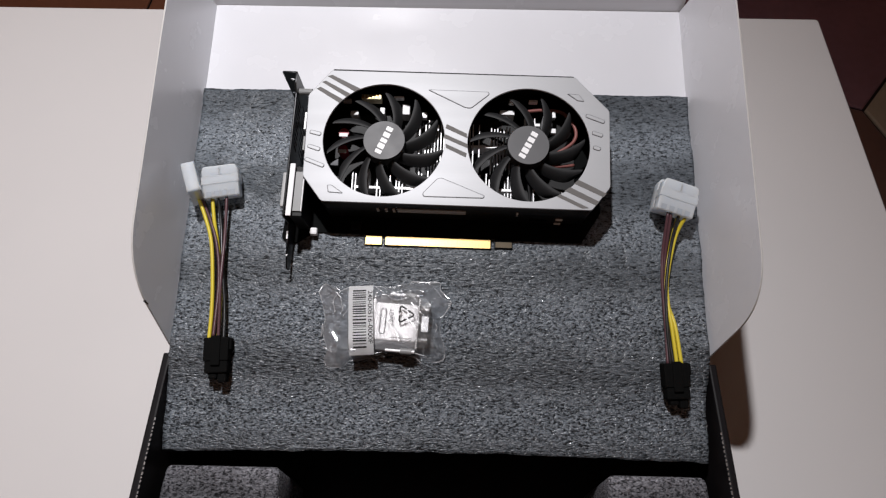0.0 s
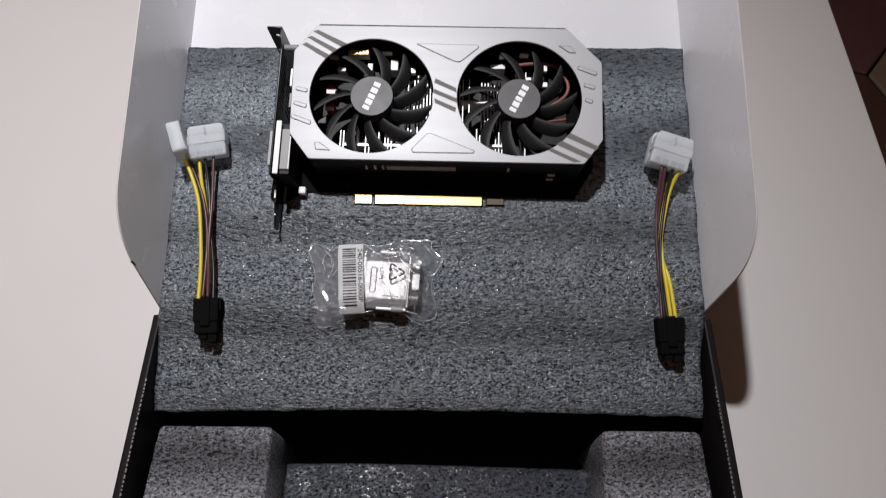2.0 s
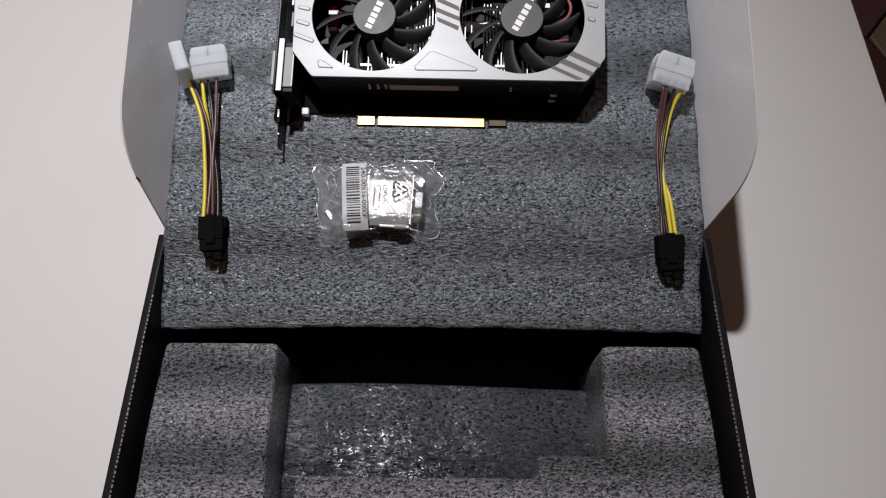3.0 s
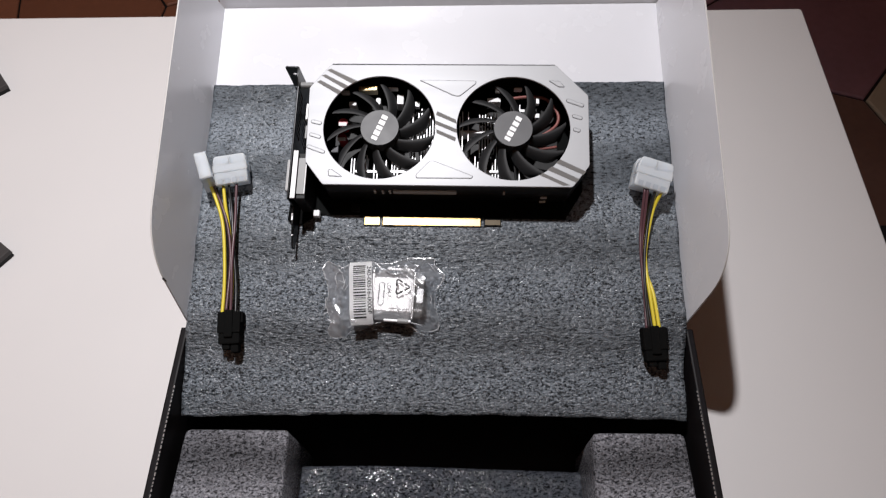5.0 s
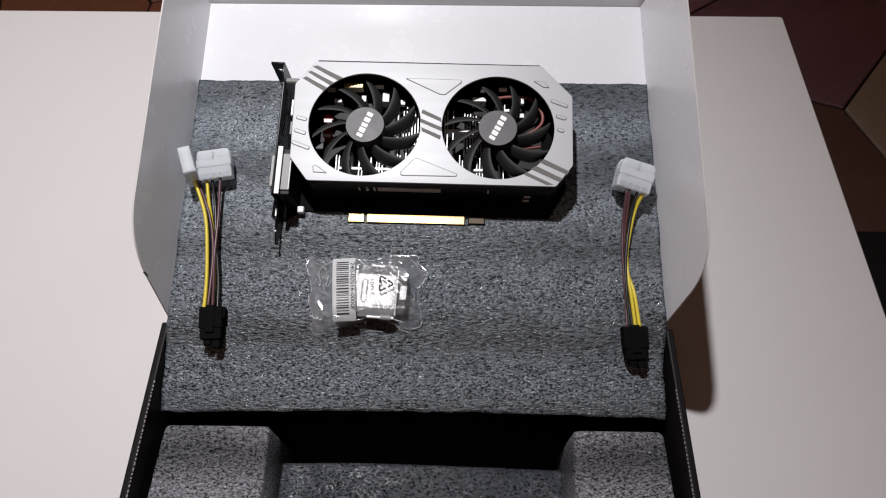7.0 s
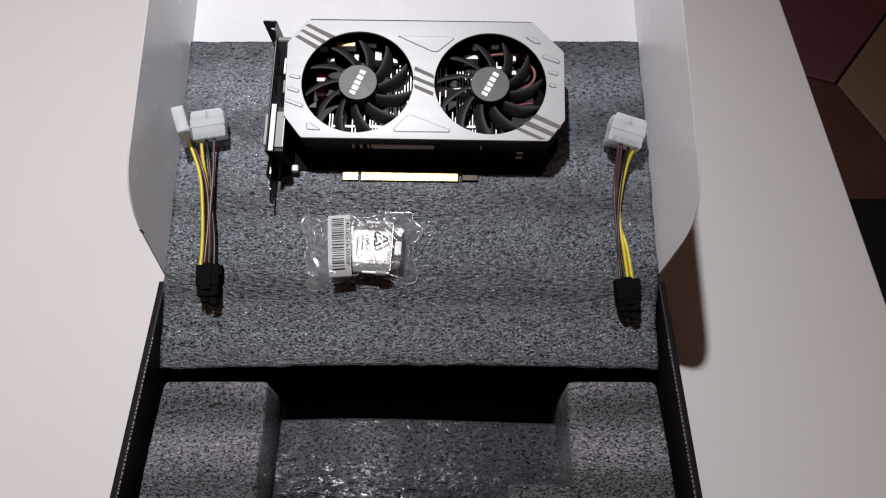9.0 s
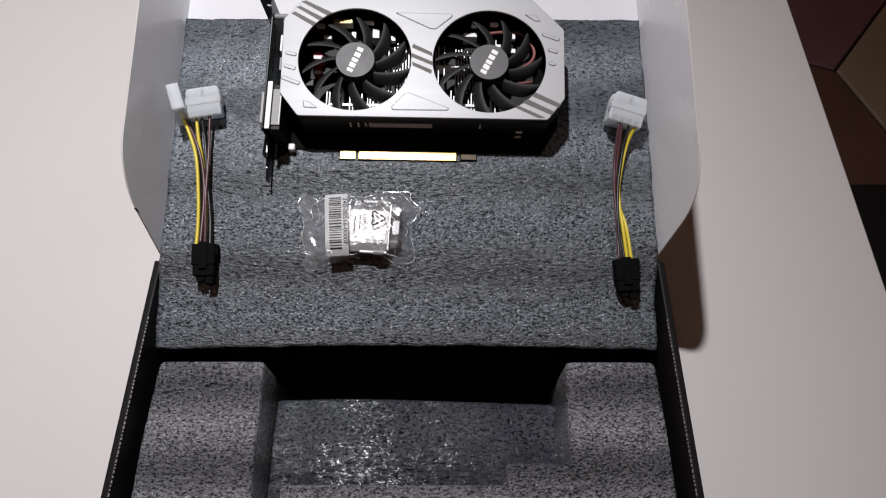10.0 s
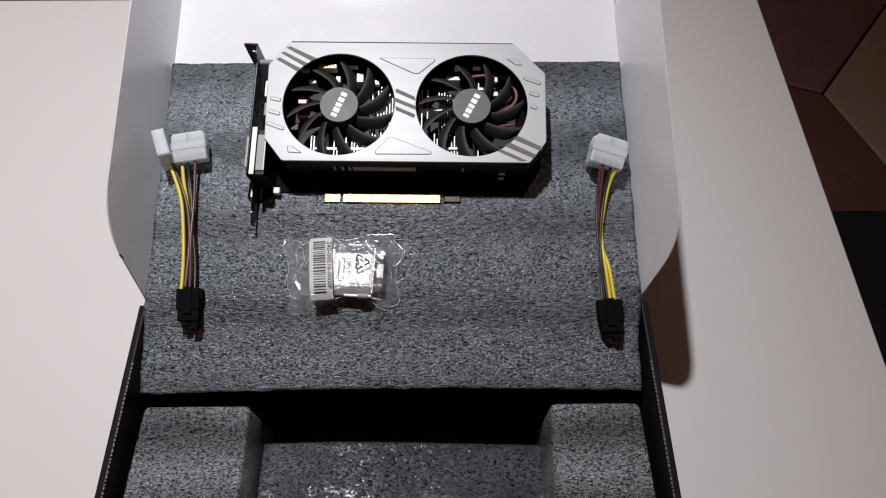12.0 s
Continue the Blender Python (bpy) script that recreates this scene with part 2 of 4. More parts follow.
BRACKET_SIDE = material("worn nickel", (0.030, 0.030, 0.032), 0.38, metal=0.7, vary=0.2, scale=200, bump=0.05, fine=900, depth=0.0003)
CHROME = material("bright nickel", (0.85, 0.85, 0.85), 0.22, metal=0.9, vary=0.05, scale=200, bump=0.03, fine=900, depth=0.0003)
PORT_GREY = material("light grey port plastic", (0.24, 0.24, 0.24), 0.45, vary=0.05, bump=0.05, fine=900, depth=0.0003)
NYLON = material("milky nylon", (0.67, 0.71, 0.755), 0.42, spec=0.22, vary=0.05, scale=120, bump=0.05, fine=900, depth=0.0004)
nylon = NYLON.node_tree.nodes["Principled BSDF"]
nylon.inputs["Subsurface Weight"].default_value = 1.0
nylon.inputs["Subsurface Scale"].default_value = 1.0
nylon.inputs["Subsurface Radius"].default_value = (0.0060, 0.0066, 0.0072)
nylon.inputs["Alpha"].default_value = 0.72
OPENING_SHADE = material("shaded nylon opening", (0.36, 0.39, 0.43), 0.4, vary=0.1, bump=0.0)
WIRE_YELLOW = material("yellow wire", (0.68, 0.54, 0.04), 0.35, vary=0.06, bump=0.03)
WIRE_BLACK = material("black wire", (0.012, 0.012, 0.013), 0.35, vary=0.1, bump=0.03)
WIRE_BROWN = material("maroon wire", (0.090, 0.038, 0.046), 0.35, vary=0.1, bump=0.03)
PLUG_BLACK = material("matt black plug", (0.005, 0.005, 0.005), 0.9, spec=0.06, vary=0.2, scale=200, bump=0.1, fine=1500, depth=0.0003)
PAPER = material("white label paper", (0.92, 0.92, 0.93), 0.6, vary=0.03, scale=200, bump=0.05, fine=1500, depth=0.0002)
BEIGE = material("pale grey adapter plastic", (0.86, 0.84, 0.84), 0.32, vary=0.05, scale=150, bump=0.05, fine=900, depth=0.0003)
FILM = film_material("clear film")
CREASE = film_material("folded film", 0.35, 0.2, 0.35)


# ---- building helpers ----
def mesh_object(name, me, mat, parent=None, label=""):
    me.materials.clear()
    me.materials.append(mat)
    ob = new(name, me)
    if parent is not None:
        ob.parent = parent
    if label:
        tagged(ob, label)
    return ob


def part(name, bm, mat, parent=None, label="", smooth=False):
    me = bpy.data.meshes.new(name)
    bmesh.ops.recalc_face_normals(bm, faces=bm.faces)
    bm.to_mesh(me)
    bm.free()
    if smooth:
        for p in me.polygons:
            p.use_smooth = True
    return mesh_object(name, me, mat, parent, label)


def thing(name, m, label, category, group="", kind=""):
    ob = new(name)
    ob.empty_display_size = 0.02
    ob.matrix_world = m
    return tagged(ob, label, category, group, kind)


def block(x0, x1, y0, y1, z0, z1, bevel=0.0, seg=2, bm=None):
    own = bm if bm is not None else bmesh.new()
    vs = bmesh.ops.create_cube(own, size=1.0, matrix=Matrix.LocRotScale(((x0 + x1) / 2, (y0 + y1) / 2, (z0 + z1) / 2), None, (x1 - x0, y1 - y0, z1 - z0)))["verts"]
    if bevel:
        bmesh.ops.bevel(own, geom=list({e for v in vs for e in v.link_edges}), offset=bevel, segments=seg, affect="EDGES", profile=0.6)
    return own


def rod(a, b, r, n=16, bm=None, r2=None):
    own = bm if bm is not None else bmesh.new()
    a, b = Vector(a), Vector(b)
    turn = (b - a).to_track_quat("Z", "Y").to_matrix().to_4x4()
    bmesh.ops.create_cone(own, cap_ends=True, segments=n, radius1=r, radius2=r if r2 is None else r2, depth=(b - a).length, matrix=Matrix.Translation((a + b) / 2) @ turn)
    return own


def spline(points, steps=8):
    p = [Vector(q) for q in points]
    p = [p[0] * 2 - p[1]] + p + [p[-1] * 2 - p[-2]]
    out = []
    for i in range(1, len(p) - 2):
        for k in range(steps):
            t = k / steps
            out.append(0.5 * (2 * p[i] + (p[i + 1] - p[i - 1]) * t + (2 * p[i - 1] - 5 * p[i] + 4 * p[i + 1] - p[i + 2]) * t * t + (3 * p[i] - p[i - 1] - 3 * p[i + 1] + p[i + 2]) * t ** 3))
    return out + [p[-2]]


def tube(points, r, n=10, steps=8, bm=None, closed=False):
    """A round tube along a smooth line."""
    own = bm if bm is not None else bmesh.new()
    line = spline(points, steps) if steps else [Vector(q) for q in points]
    rings = []
    for i, c in enumerate(line):
        if closed:
            d = line[(i + 1) % len(line)] - line[i - 1]
        else:
            d = line[min(i + 1, len(line) - 1)] - line[max(i - 1, 0)]
        q = d.to_track_quat("Z", "Y")
        rings.append([own.verts.new(c + q @ Vector((r * math.cos(2 * math.pi * k / n), r * math.sin(2 * math.pi * k / n), 0))) for k in range(n)])
    pairs = list(zip(rings, rings[1:])) + ([(rings[-1], rings[0])] if closed else [])
    for a, b in pairs:
        for k in range(n):
            own.faces.new((a[k], a[(k + 1) % n], b[(k + 1) % n], b[k]))
    if not closed:
        own.faces.new(rings[0][::-1])
        own.faces.new(rings[-1])
    return own


def circle(x, y, r, n=72):
    return [(x + r * math.cos(2 * math.pi * k / n), y + r * math.sin(2 * math.pi * k / n)) for k in range(n)]


def rounded(points, r, n=5):
    """A polygon with rounded corners."""
    out = []
    for i, q in enumerate(points):
        q, a, b = Vector(q), Vector(points[i - 1]), Vector(points[(i + 1) % len(points)])
        da, db = (a - q), (b - q)
        k = min(r, da.length * 0.45, db.length * 0.45)
        pa, pb = q + da.normalized() * k, q + db.normalized() * k
        for j in range(n + 1):
            t = j / n
            out.append(tuple((1 - t) ** 2 * pa + 2 * t * (1 - t) * q + t * t * pb))
    return out


def plate_mesh(loops, z0, z1, bevel=0.0):
    """A flat plate with holes, from its outline and the outlines of its holes."""
    cu = bpy.data.curves.new("plate", "CURVE")
    cu.dimensions, cu.fill_mode = "2D", "BOTH"
    for loop in loops:
        sp = cu.splines.new("POLY")
        sp.points.add(len(loop) - 1)
        for p, q in zip(sp.points, loop):
            p.co = (q[0], q[1], 0, 1)
        sp.use_cyclic_u = True
    cu.extrude, cu.bevel_depth, cu.bevel_resolution = (z1 - z0) / 2 - bevel, bevel, 1
    cu.offset = -bevel
    ob = new("plate", cu)
    me = bpy.data.meshes.new_from_object(ob.evaluated_get(bpy.context.evaluated_depsgraph_get()))
    bpy.data.objects.remove(ob)
    bpy.data.curves.remove(cu)
    me.transform(Matrix.Translation((0, 0, (z0 + z1) / 2)))
    bm = bmesh.new()
    bm.from_mesh(me)
    bmesh.ops.remove_doubles(bm, verts=bm.verts[:], dist=0.000002)
    bm.to_mesh(me)
    bm.free()
    return me


def plate(name, loops, z0, z1, mat, parent, label="", bevel=0.0):
    return mesh_object(name, plate_mesh(loops, z0, z1, bevel), mat, parent, label)


def lettering(name, words, size, m, mat, parent, label="", depth=0.00005, width=1.0):
    cu = bpy.data.curves.new("words", "FONT")
    cu.body, cu.size, cu.extrude, cu.align_x, cu.align_y = words, size, depth, "CENTER", "CENTER"
    cu.offset = size * 0.004
    ob = new("words", cu)
    me = bpy.data.meshes.new_from_object(ob.evaluated_get(bpy.context.evaluated_depsgraph_get()))
    bpy.data.objects.remove(ob)
    bpy.data.curves.remove(cu)
    me.transform(m @ Matrix.Diagonal((width, 1, 1, 1)))
    return mesh_object(name, me, mat, parent, label)


# ---- the room: floor, with unseen walls and ceiling added to bounce light ----
FLOOR_Z, CEIL_Z = -0.73, 1.75
X0, X1, Y0, Y1 = -1.7, 1.9, -1.7, 2.3
tagged(part("floor", block(X0, X1, Y0, Y1, FLOOR_Z - 0.1, FLOOR_Z), FLOOR_DARK), "dark stone floor of irregular slabs with black joints", "floor", kind="structure")
tagged(part("ceiling", block(X0, X1, Y0, Y1, CEIL_Z, CEIL_Z + 0.1), CEILING_PAINT), "plain white painted ceiling above the table, unseen, added to bounce light", "ceiling", kind="structure")
for nm, c in (("wall_west", (X0 - 0.1, X0, Y0, Y1)), ("wall_east", (X1, X1 + 0.1, Y0, Y1)), ("wall_south", (X0 - 0.1, X1 + 0.1, Y0 - 0.1, Y0)), ("wall_north", (X0 - 0.1, X1 + 0.1, Y1, Y1 + 0.1))):
    tagged(part(nm, block(*c, FLOOR_Z, CEIL_Z), WALL_PAINT), "plain warm painted room wall, unseen, added to bounce light", "wall", kind="structure")


def build_table():
    t = thing("table", pose(0, 0, 0), "white laminate table with softened corners under an open box", "table")
    plate("tabletop", [rounded([(-1.05, 0.446), (0.415, 0.446), (0.415, -0.75), (-1.05, -0.75)], 0.005)], -0.028, 0, TABLE_WHITE, t, bevel=0.0015)
    plate("edge_band", [rounded([(-1.046, 0.442), (0.411, 0.442), (0.411, -0.746), (-1.046, -0.746)], 0.005)], -0.034, -0.0285, BLACK_PLASTIC, t, "dark lower edge band")
    for x in (-0.98, 0.345):
        for y in (-0.68, 0.376):
            part("leg", block(x - 0.025, x + 0.025, y - 0.025, y + 0.025, FLOOR_Z + 0.005, -0.034, 0.004), DARK_WOOD, t)
    for y in (-0.68, 0.376):
        part("apron", block(-0.955, 0.32, y - 0.01, y + 0.01, -0.11, -0.034, 0.002), DARK_WOOD, t)
    return t


build_table()


def build_chair():
    """The chair beside the table: only the far edge of its black seat shows."""
    c = thing("chair", pose(0.70, 0.105, FLOOR_Z + 0.007), "dark chair with a black seat beside the white table", "chair")
    part("seat", block(-0.21, 0.21, -0.21, 0.212, 0.41, 0.45, 0.006, 3), BLACK_PLASTIC, c, "black flat seat")
    for x in (-0.19, 0.19):
        for y in (-0.19, 0.19):
            part("leg", block(x - 0.016, x + 0.016, y - 0.016, y + 0.016, 0.0, 0.41, 0.003), DARK_WOOD, c)
    part("backrest", block(0.195, 0.215, -0.19, 0.19, 0.60, 0.88, 0.006, 3), DARK_WOOD, c)
    for y in (-0.17, 0.17):
        part("back_post", block(0.195, 0.215, y - 0.015, y + 0.015, 0.45, 0.60, 0.003), DARK_WOOD, c)
    return c


build_chair()


def dark_carton(name_pose):
    """A flat dark carton with its lid pushed on; one corner points towards the open box."""
    c = thing("carton", name_pose, "flat dark grey carton lying on the white table", "box", "cartons beside the open box")
    part("base", block(-0.080, -0.001, -0.060, -0.001, 0.0, 0.0050, 0.0006), BLACK_PLASTIC, c, "black lower half")
    part("lid", block(-0.081, 0.0, -0.061, 0.0, 0.0050, 0.0100, 0.0008), CARTON_GREY, c)
    return c


dark_carton(pose(-0.4875, 0.3285, 0, 0, 0, -50))
dark_carton(pose(-0.4107, 0.1180, 0, 0, 0, -35))


# ---- the open box ----
def build_box():
    b = thing("cardboard_box", pose(0, 0, 0), "black cardboard box opened wide, its lid white inside", "box")
    w, d, th = 0.1813, 0.272, 0.0050
    part("tray_bottom", block(-w + 0.001, w - 0.001, -d + 0.001, -0.001, 0.0005, 0.0035), BOARD_BLACK, b)
    for s in (-1, 1):
        bm = block(min(s * w, s * (w - th)), max(s * w, s * (w - th)), -d + th, -0.0005, 0.0, RIM, 0.0012)
        wall = part("side_wall", bm, BOARD_BLACK, b)
        # perforated fold along the inner edge, its glints drawn as bright metal dashes
        bm = bmesh.new()
        y = -d + 0.01
        while y < -0.045:
            ln = rng.uniform(0.0007, 0.0022)
            block(s * (w - th + 0.0002) - 0.00035, s * (w - th + 0.0002) + 0.00035, y, y + ln, RIM - 0.0005, RIM + 0.00015, 0, 1, bm)
            y += ln + rng.uniform(0.0007, 0.0016)
        part("perforation_glints", bm, CHROME, wall, "perforated fold line, its glints drawn as bright dashes")
    part("back_wall", block(-w + th, w - th, -0.004, 0.0, 0.0, RIM - 0.0035, 0.001), BOARD_BLACK, b)
    part("front_wall", block(-w, w, -d, -d + th, 0.0, RIM, 0.0012), BOARD_BLACK, b)
    return b


box = build_box()


def build_lid(b):
    """The lid, folded back: panel, two standing side flaps with a cut corner, and a far wall."""
    def sheet(name, outline, t, m, parent, label=""):
        me = plate_mesh([outline], -t, 0, 0.0001)
        ob = mesh_object(name, me, BOARD_WHITE, parent, label)
        me.materials.append(BOARD_BLACK)
        me.materials.append(BOARD_EDGE)
        for p in me.polygons:
            p.material_index = 0 if p.normal.z > 0.8 else 1 if p.normal.z < -0.8 else 2
        ob.matrix_basis = m
        return ob
    lz = -0.0068
    lid = sheet("lid", [(-0.1775, 0.001), (0.1775, 0.001), (0.1775, 0.266), (-0.1775, 0.266)], 0.0025, LID @ pose(0, 0, lz), b, "white coated inside of the lid")
    # side flaps: local x runs along the lid, local y up the flap, the inner face is +z
    def flap_outline(y0, corner, h0, h1):
        curve = rounded([(0.20, h1), corner, (y0, 0.002)], 0.030, 10)[11:22]
        return [(y0, -0.002), (0.2655, -0.002), (0.2655, h1)] + [(0.20, h1)] + curve
    for s, lean, outline in ((-1, LEAN_L, flap_outline(0.002, (0.044, 0.0600), 0, 0.0620)), (1, LEAN_R, flap_outline(0.003, (0.030, 0.0655), 0, 0.0685))):
        c, n = math.cos(radians(lean)), math.sin(radians(lean))
        if s < 0:
            m = Matrix(((0, -n, c, 0), (1, 0, 0, 0), (0, c, n, 0), (0, 0, 0, 1)))
        else:
            m = Matrix(((0, n, -c, 0), (-1, 0, 0, 0), (0, c, n, 0), (0, 0, 0, 1)))
            outline = [(-x, y) for x, y in outline]
        flap = sheet("side_flap", outline, 0.0011, pose(s * 0.1772, 0, 0) @ m, lid, "standing white side flap with a cut corner")
        edge = [Vector((*q, 0)) for q in outline]
        if s < 0:
            k = min(range(len(edge)), key=lambda i: abs(edge[i].x - 0.0270) + (1 if edge[i].y < 0.01 else 0))
            bm = bmesh.new()
            for d in (-0.0016, -0.0004, 0.0010):
                c = edge[k] + Vector((0.4 * d, d, 0))
                block(c.x - 0.0002, c.x + 0.0008, c.y - 0.0006, c.y + 0.0006, -0.0013, 0.0002, 0.0002, 1, bm)
            part("worn_nick", bm, BOARD_BLACK, flap, "dark scuffed nick in the edge")
    c, n = math.cos(radians(21)), math.sin(radians(21))
    sheet("far_flap", [(-0.1800, -0.002), (0.1800, -0.002), (0.1800, 0.064), (-0.1800, 0.064)], 0.0022, pose(0, 0.2668, 0) @ Matrix(((1, 0, 0, 0), (0, n, -c, 0), (0, c, n, 0), (0, 0, 0, 1))), lid, "standing white far wall of the lid")
    return lid


build_lid(box)


def bend(y):
    """How far the sheet sinks past the hinge: down over the wall, a flatter stretch, then the drooping rim."""
    knots = ((-0.070, -0.0112), (-0.0625, -0.0098), (-0.050, -0.0072), (-0.042, -0.0065), (-0.030, -0.0057), (-0.018, -0.0038), (-0.006, -0.0010), (0.006, 0.0), (0.3, 0.0))
    for (a, p), (b, q) in zip(knots, knots[1:]):
        if a <= y <= b:
            t = (y - a) / (b - a)
            return p + (q - p) * t
    return 0.0


def foam_sheet():
    """The loose sheet, flat in the lid and bent down over the tray's back wall."""
    bm = bmesh.new()
    nx, ny = 150, 120
    grid = []
    for j in range(ny + 1):
        row = []
        for i in range(nx + 1):
            u, v = i / nx, j / ny
            y = -0.0625 + 0.253 * v
            half = 0.1756 - 0.0030 * min(1.0, max(0, -y) / 0.03)
            x = -0.1757 + (half + 0.1757) * u
            y += 0.0028 * (1 - (x / 0.176) ** 2) * max(0.0, 1 - v * 2.5)
            z = bend(y) + 0.0009 * math.sin(y * 99.7 + 0.647)
            z += 0.0010 * noise.noise((x * 22, y * 30, 1.0)) + 0.0005 * noise.noise((x * 80, y * 160, 4.0))
            if j in (0, ny):
                y += 0.0012 * noise.noise((x * 60, v * 9, 7.0)) + 0.0006 * noise.noise((x * 300, v * 9, 2.0))
            if i in (0, nx):
                x += 0.0005 * noise.noise((u * 9, y * 60, 9.0)) + 0.0005 * noise.noise((u * 9, y * 300, 3.0))
            row.append((x, y, z))
        grid.append(row)
    top = [[bm.verts.new(c) for c in row] for row in grid]
    low = [[bm.verts.new((c[0], c[1], c[2] - 0.0056)) for c in row] for row in grid]
    for j in range(ny):
        for i in range(nx):
            bm.faces.new((top[j][i], top[j][i + 1], top[j + 1][i + 1], top[j + 1][i]))
            bm.faces.new((low[j][i], low[j + 1][i], low[j + 1][i + 1], low[j][i + 1]))
    for i in range(nx):
        bm.faces.new((low[0][i], low[0][i + 1], top[0][i + 1], top[0][i]))
        bm.faces.new((low[ny][i + 1], low[ny][i], top[ny][i], top[ny][i + 1]))
    for j in range(ny):
        bm.faces.new((low[j + 1][0], low[j][0], top[j][0], top[j + 1][0]))
        bm.faces.new((low[j][nx], low[j + 1][nx], top[j + 1][nx], top[j][nx]))
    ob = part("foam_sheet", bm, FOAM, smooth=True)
    ob.matrix_world = LID
    return tagged(ob, "charcoal grey packing foam sheet lying in the open lid", "foam sheet")


foam_sheet()


def foam_insert():
    """The cut-out insert in the tray: two shoulders and a pocket open to the back."""
    t = thing("foam_insert", pose(0, 0, 0), "charcoal grey foam insert with a cut-out pocket in the tray", "foam insert")
    top, yb, yf = 0.0915, -0.0676, -0.2660
    outline = [(-0.1722, yb), (-0.0992, yb), (-0.0958, -0.1800), (-0.0790, -0.1800), (-0.0790, -0.1488), (0.0642, -0.1488), (0.0642, -0.1354), (0.1060, -0.1354), (0.1090, yb), (0.1710, yb), (0.1720, yf), (-0.1720, yf)]
    me = plate_mesh([rounded(outline, 0.004, 4)], 0.006, top, 0.0018)
    bm = bmesh.new()
    bm.from_mesh(me)
    y = yb - 0.002
    while y > yf + 0.003:
        bmesh.ops.bisect_plane(bm, geom=bm.verts[:] + bm.edges[:] + bm.faces[:], plane_co=(0, y, 0), plane_no=(0, 1, 0))
        y -= 0.0025
    for x in [-0.165 + 0.006 * k for k in range(11)] + [0.1072, 0.1085, 0.1100, 0.1115, 0.1130, 0.1150, 0.1180] + [0.124 + 0.006 * k for k in range(8)]:
        bmesh.ops.bisect_plane(bm, geom=bm.verts[:] + bm.edges[:] + bm.faces[:], plane_co=(x, 0, 0), plane_no=(1, 0, 0))
    for v in bm.verts:
        if v.co.z > top - 0.0030:
            x, y = v.co.x, v.co.y
            inner = min(1.0, max(0.0, (0.171 - abs(x)) / 0.022))
            v.co.z += (0.0002 + 0.0012 * inner) * math.cos(2 * math.pi * (y + 0.124 + 0.004 * noise.noise((x * 18, y * 8, 6.0))) / 0.052) - (y + 0.128) ** 2 / 0.9
            v.co.z += (0.0002 + 0.0007 * inner) * noise.noise((x * 25, y * 40, 2.0)) + 0.0005 * noise.noise((x * 110, y * 130, 8.0))
            # the pocket's right edge is worn round
            if y > -0.137:
                v.co.z -= 0.0042 * max(0.0, 1 - max(0.0, x - 0.105) / 0.013) ** 2 * (1.0 if x > 0.10 else 0.0)
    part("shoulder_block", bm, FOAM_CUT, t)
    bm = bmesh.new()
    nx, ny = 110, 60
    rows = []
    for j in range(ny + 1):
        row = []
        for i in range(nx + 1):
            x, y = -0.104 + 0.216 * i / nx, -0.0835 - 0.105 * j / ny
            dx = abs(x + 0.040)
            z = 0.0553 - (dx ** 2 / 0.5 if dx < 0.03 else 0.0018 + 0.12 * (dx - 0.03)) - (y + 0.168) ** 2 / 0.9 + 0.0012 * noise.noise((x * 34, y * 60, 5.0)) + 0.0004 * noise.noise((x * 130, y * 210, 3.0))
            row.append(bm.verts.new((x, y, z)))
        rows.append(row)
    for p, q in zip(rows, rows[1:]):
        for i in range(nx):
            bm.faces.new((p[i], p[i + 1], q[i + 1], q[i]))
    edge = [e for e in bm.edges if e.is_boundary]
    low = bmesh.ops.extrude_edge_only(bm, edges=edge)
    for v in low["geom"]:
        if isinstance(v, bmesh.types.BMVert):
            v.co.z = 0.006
    part("pocket_floor", bm, FOAM_SKIN_SHADED, t, smooth=True)
    return t


foam_insert()


# ---- the graphics card ----
TOP = 0.0330          # upper face of the shroud over the foam
OUTLINE = [(-0.1000, 0.0305), (-0.0860, 0.0493), (0.0790, 0.0496), (0.0805, 0.0476), (0.1010, 0.0254), (0.1001, -0.0285), (0.0880, -0.0446), (-0.0852, -0.0446), (-0.0985, -0.0275)]
HUBS = (-0.0476, 0.0476)


def inset(points, k):
    c = Vector((0.001, 0.002))
    return [tuple(c + (Vector(p) - c) * k) for p in points]


def fan_blade():
    bm = bmesh.new()
    ns, nw = 22, 8
    lay = []
    for side in (0, 1):
        rows = []
        for i in range(ns + 1):
            s = i / ns
            half = radians(11.0 - 7.5 * s + 4.9 * s * s - 3.2 * s ** 8)
            lead = radians(-25.5 + 31.0 * s - 5.5 * s * s)
            row = []
            for j in range(nw + 1):
                w = 2 * j / nw - 1
                r = 0.0128 + (0.0262 - 0.0030 * ((1 - w) / 2) ** 2 * s ** 3) * s
                a = lead - half * (1 - w)
                z = -0.0066 + 0.0030 * w - 0.0018 * w * w - 0.0010 * s - 0.0008 * side
                row.append(bm.verts.new((r * math.cos(a), r * math.sin(a), z)))
            rows.append(row)
        lay.append(rows)
    for side, rows in enumerate(lay):
        for i in range(ns):
            for j in range(nw):
                bm.faces.new((rows[i][j], rows[i + 1][j], rows[i + 1][j + 1], rows[i][j + 1]))
    # crisp rim with corners of its own
    a, b = lay
    def strip(p, q):
        p, q = [bm.verts.new(v.co) for v in p], [bm.verts.new(v.co) for v in q]
        for i in range(len(p) - 1):
            bm.faces.new((p[i], p[i + 1], q[i + 1], q[i]))
    for j in (0, nw):
        strip([r[j] for r in a], [r[j] for r in b])
    for i in (0, ns):
        strip(a[i], b[i])
    return bm


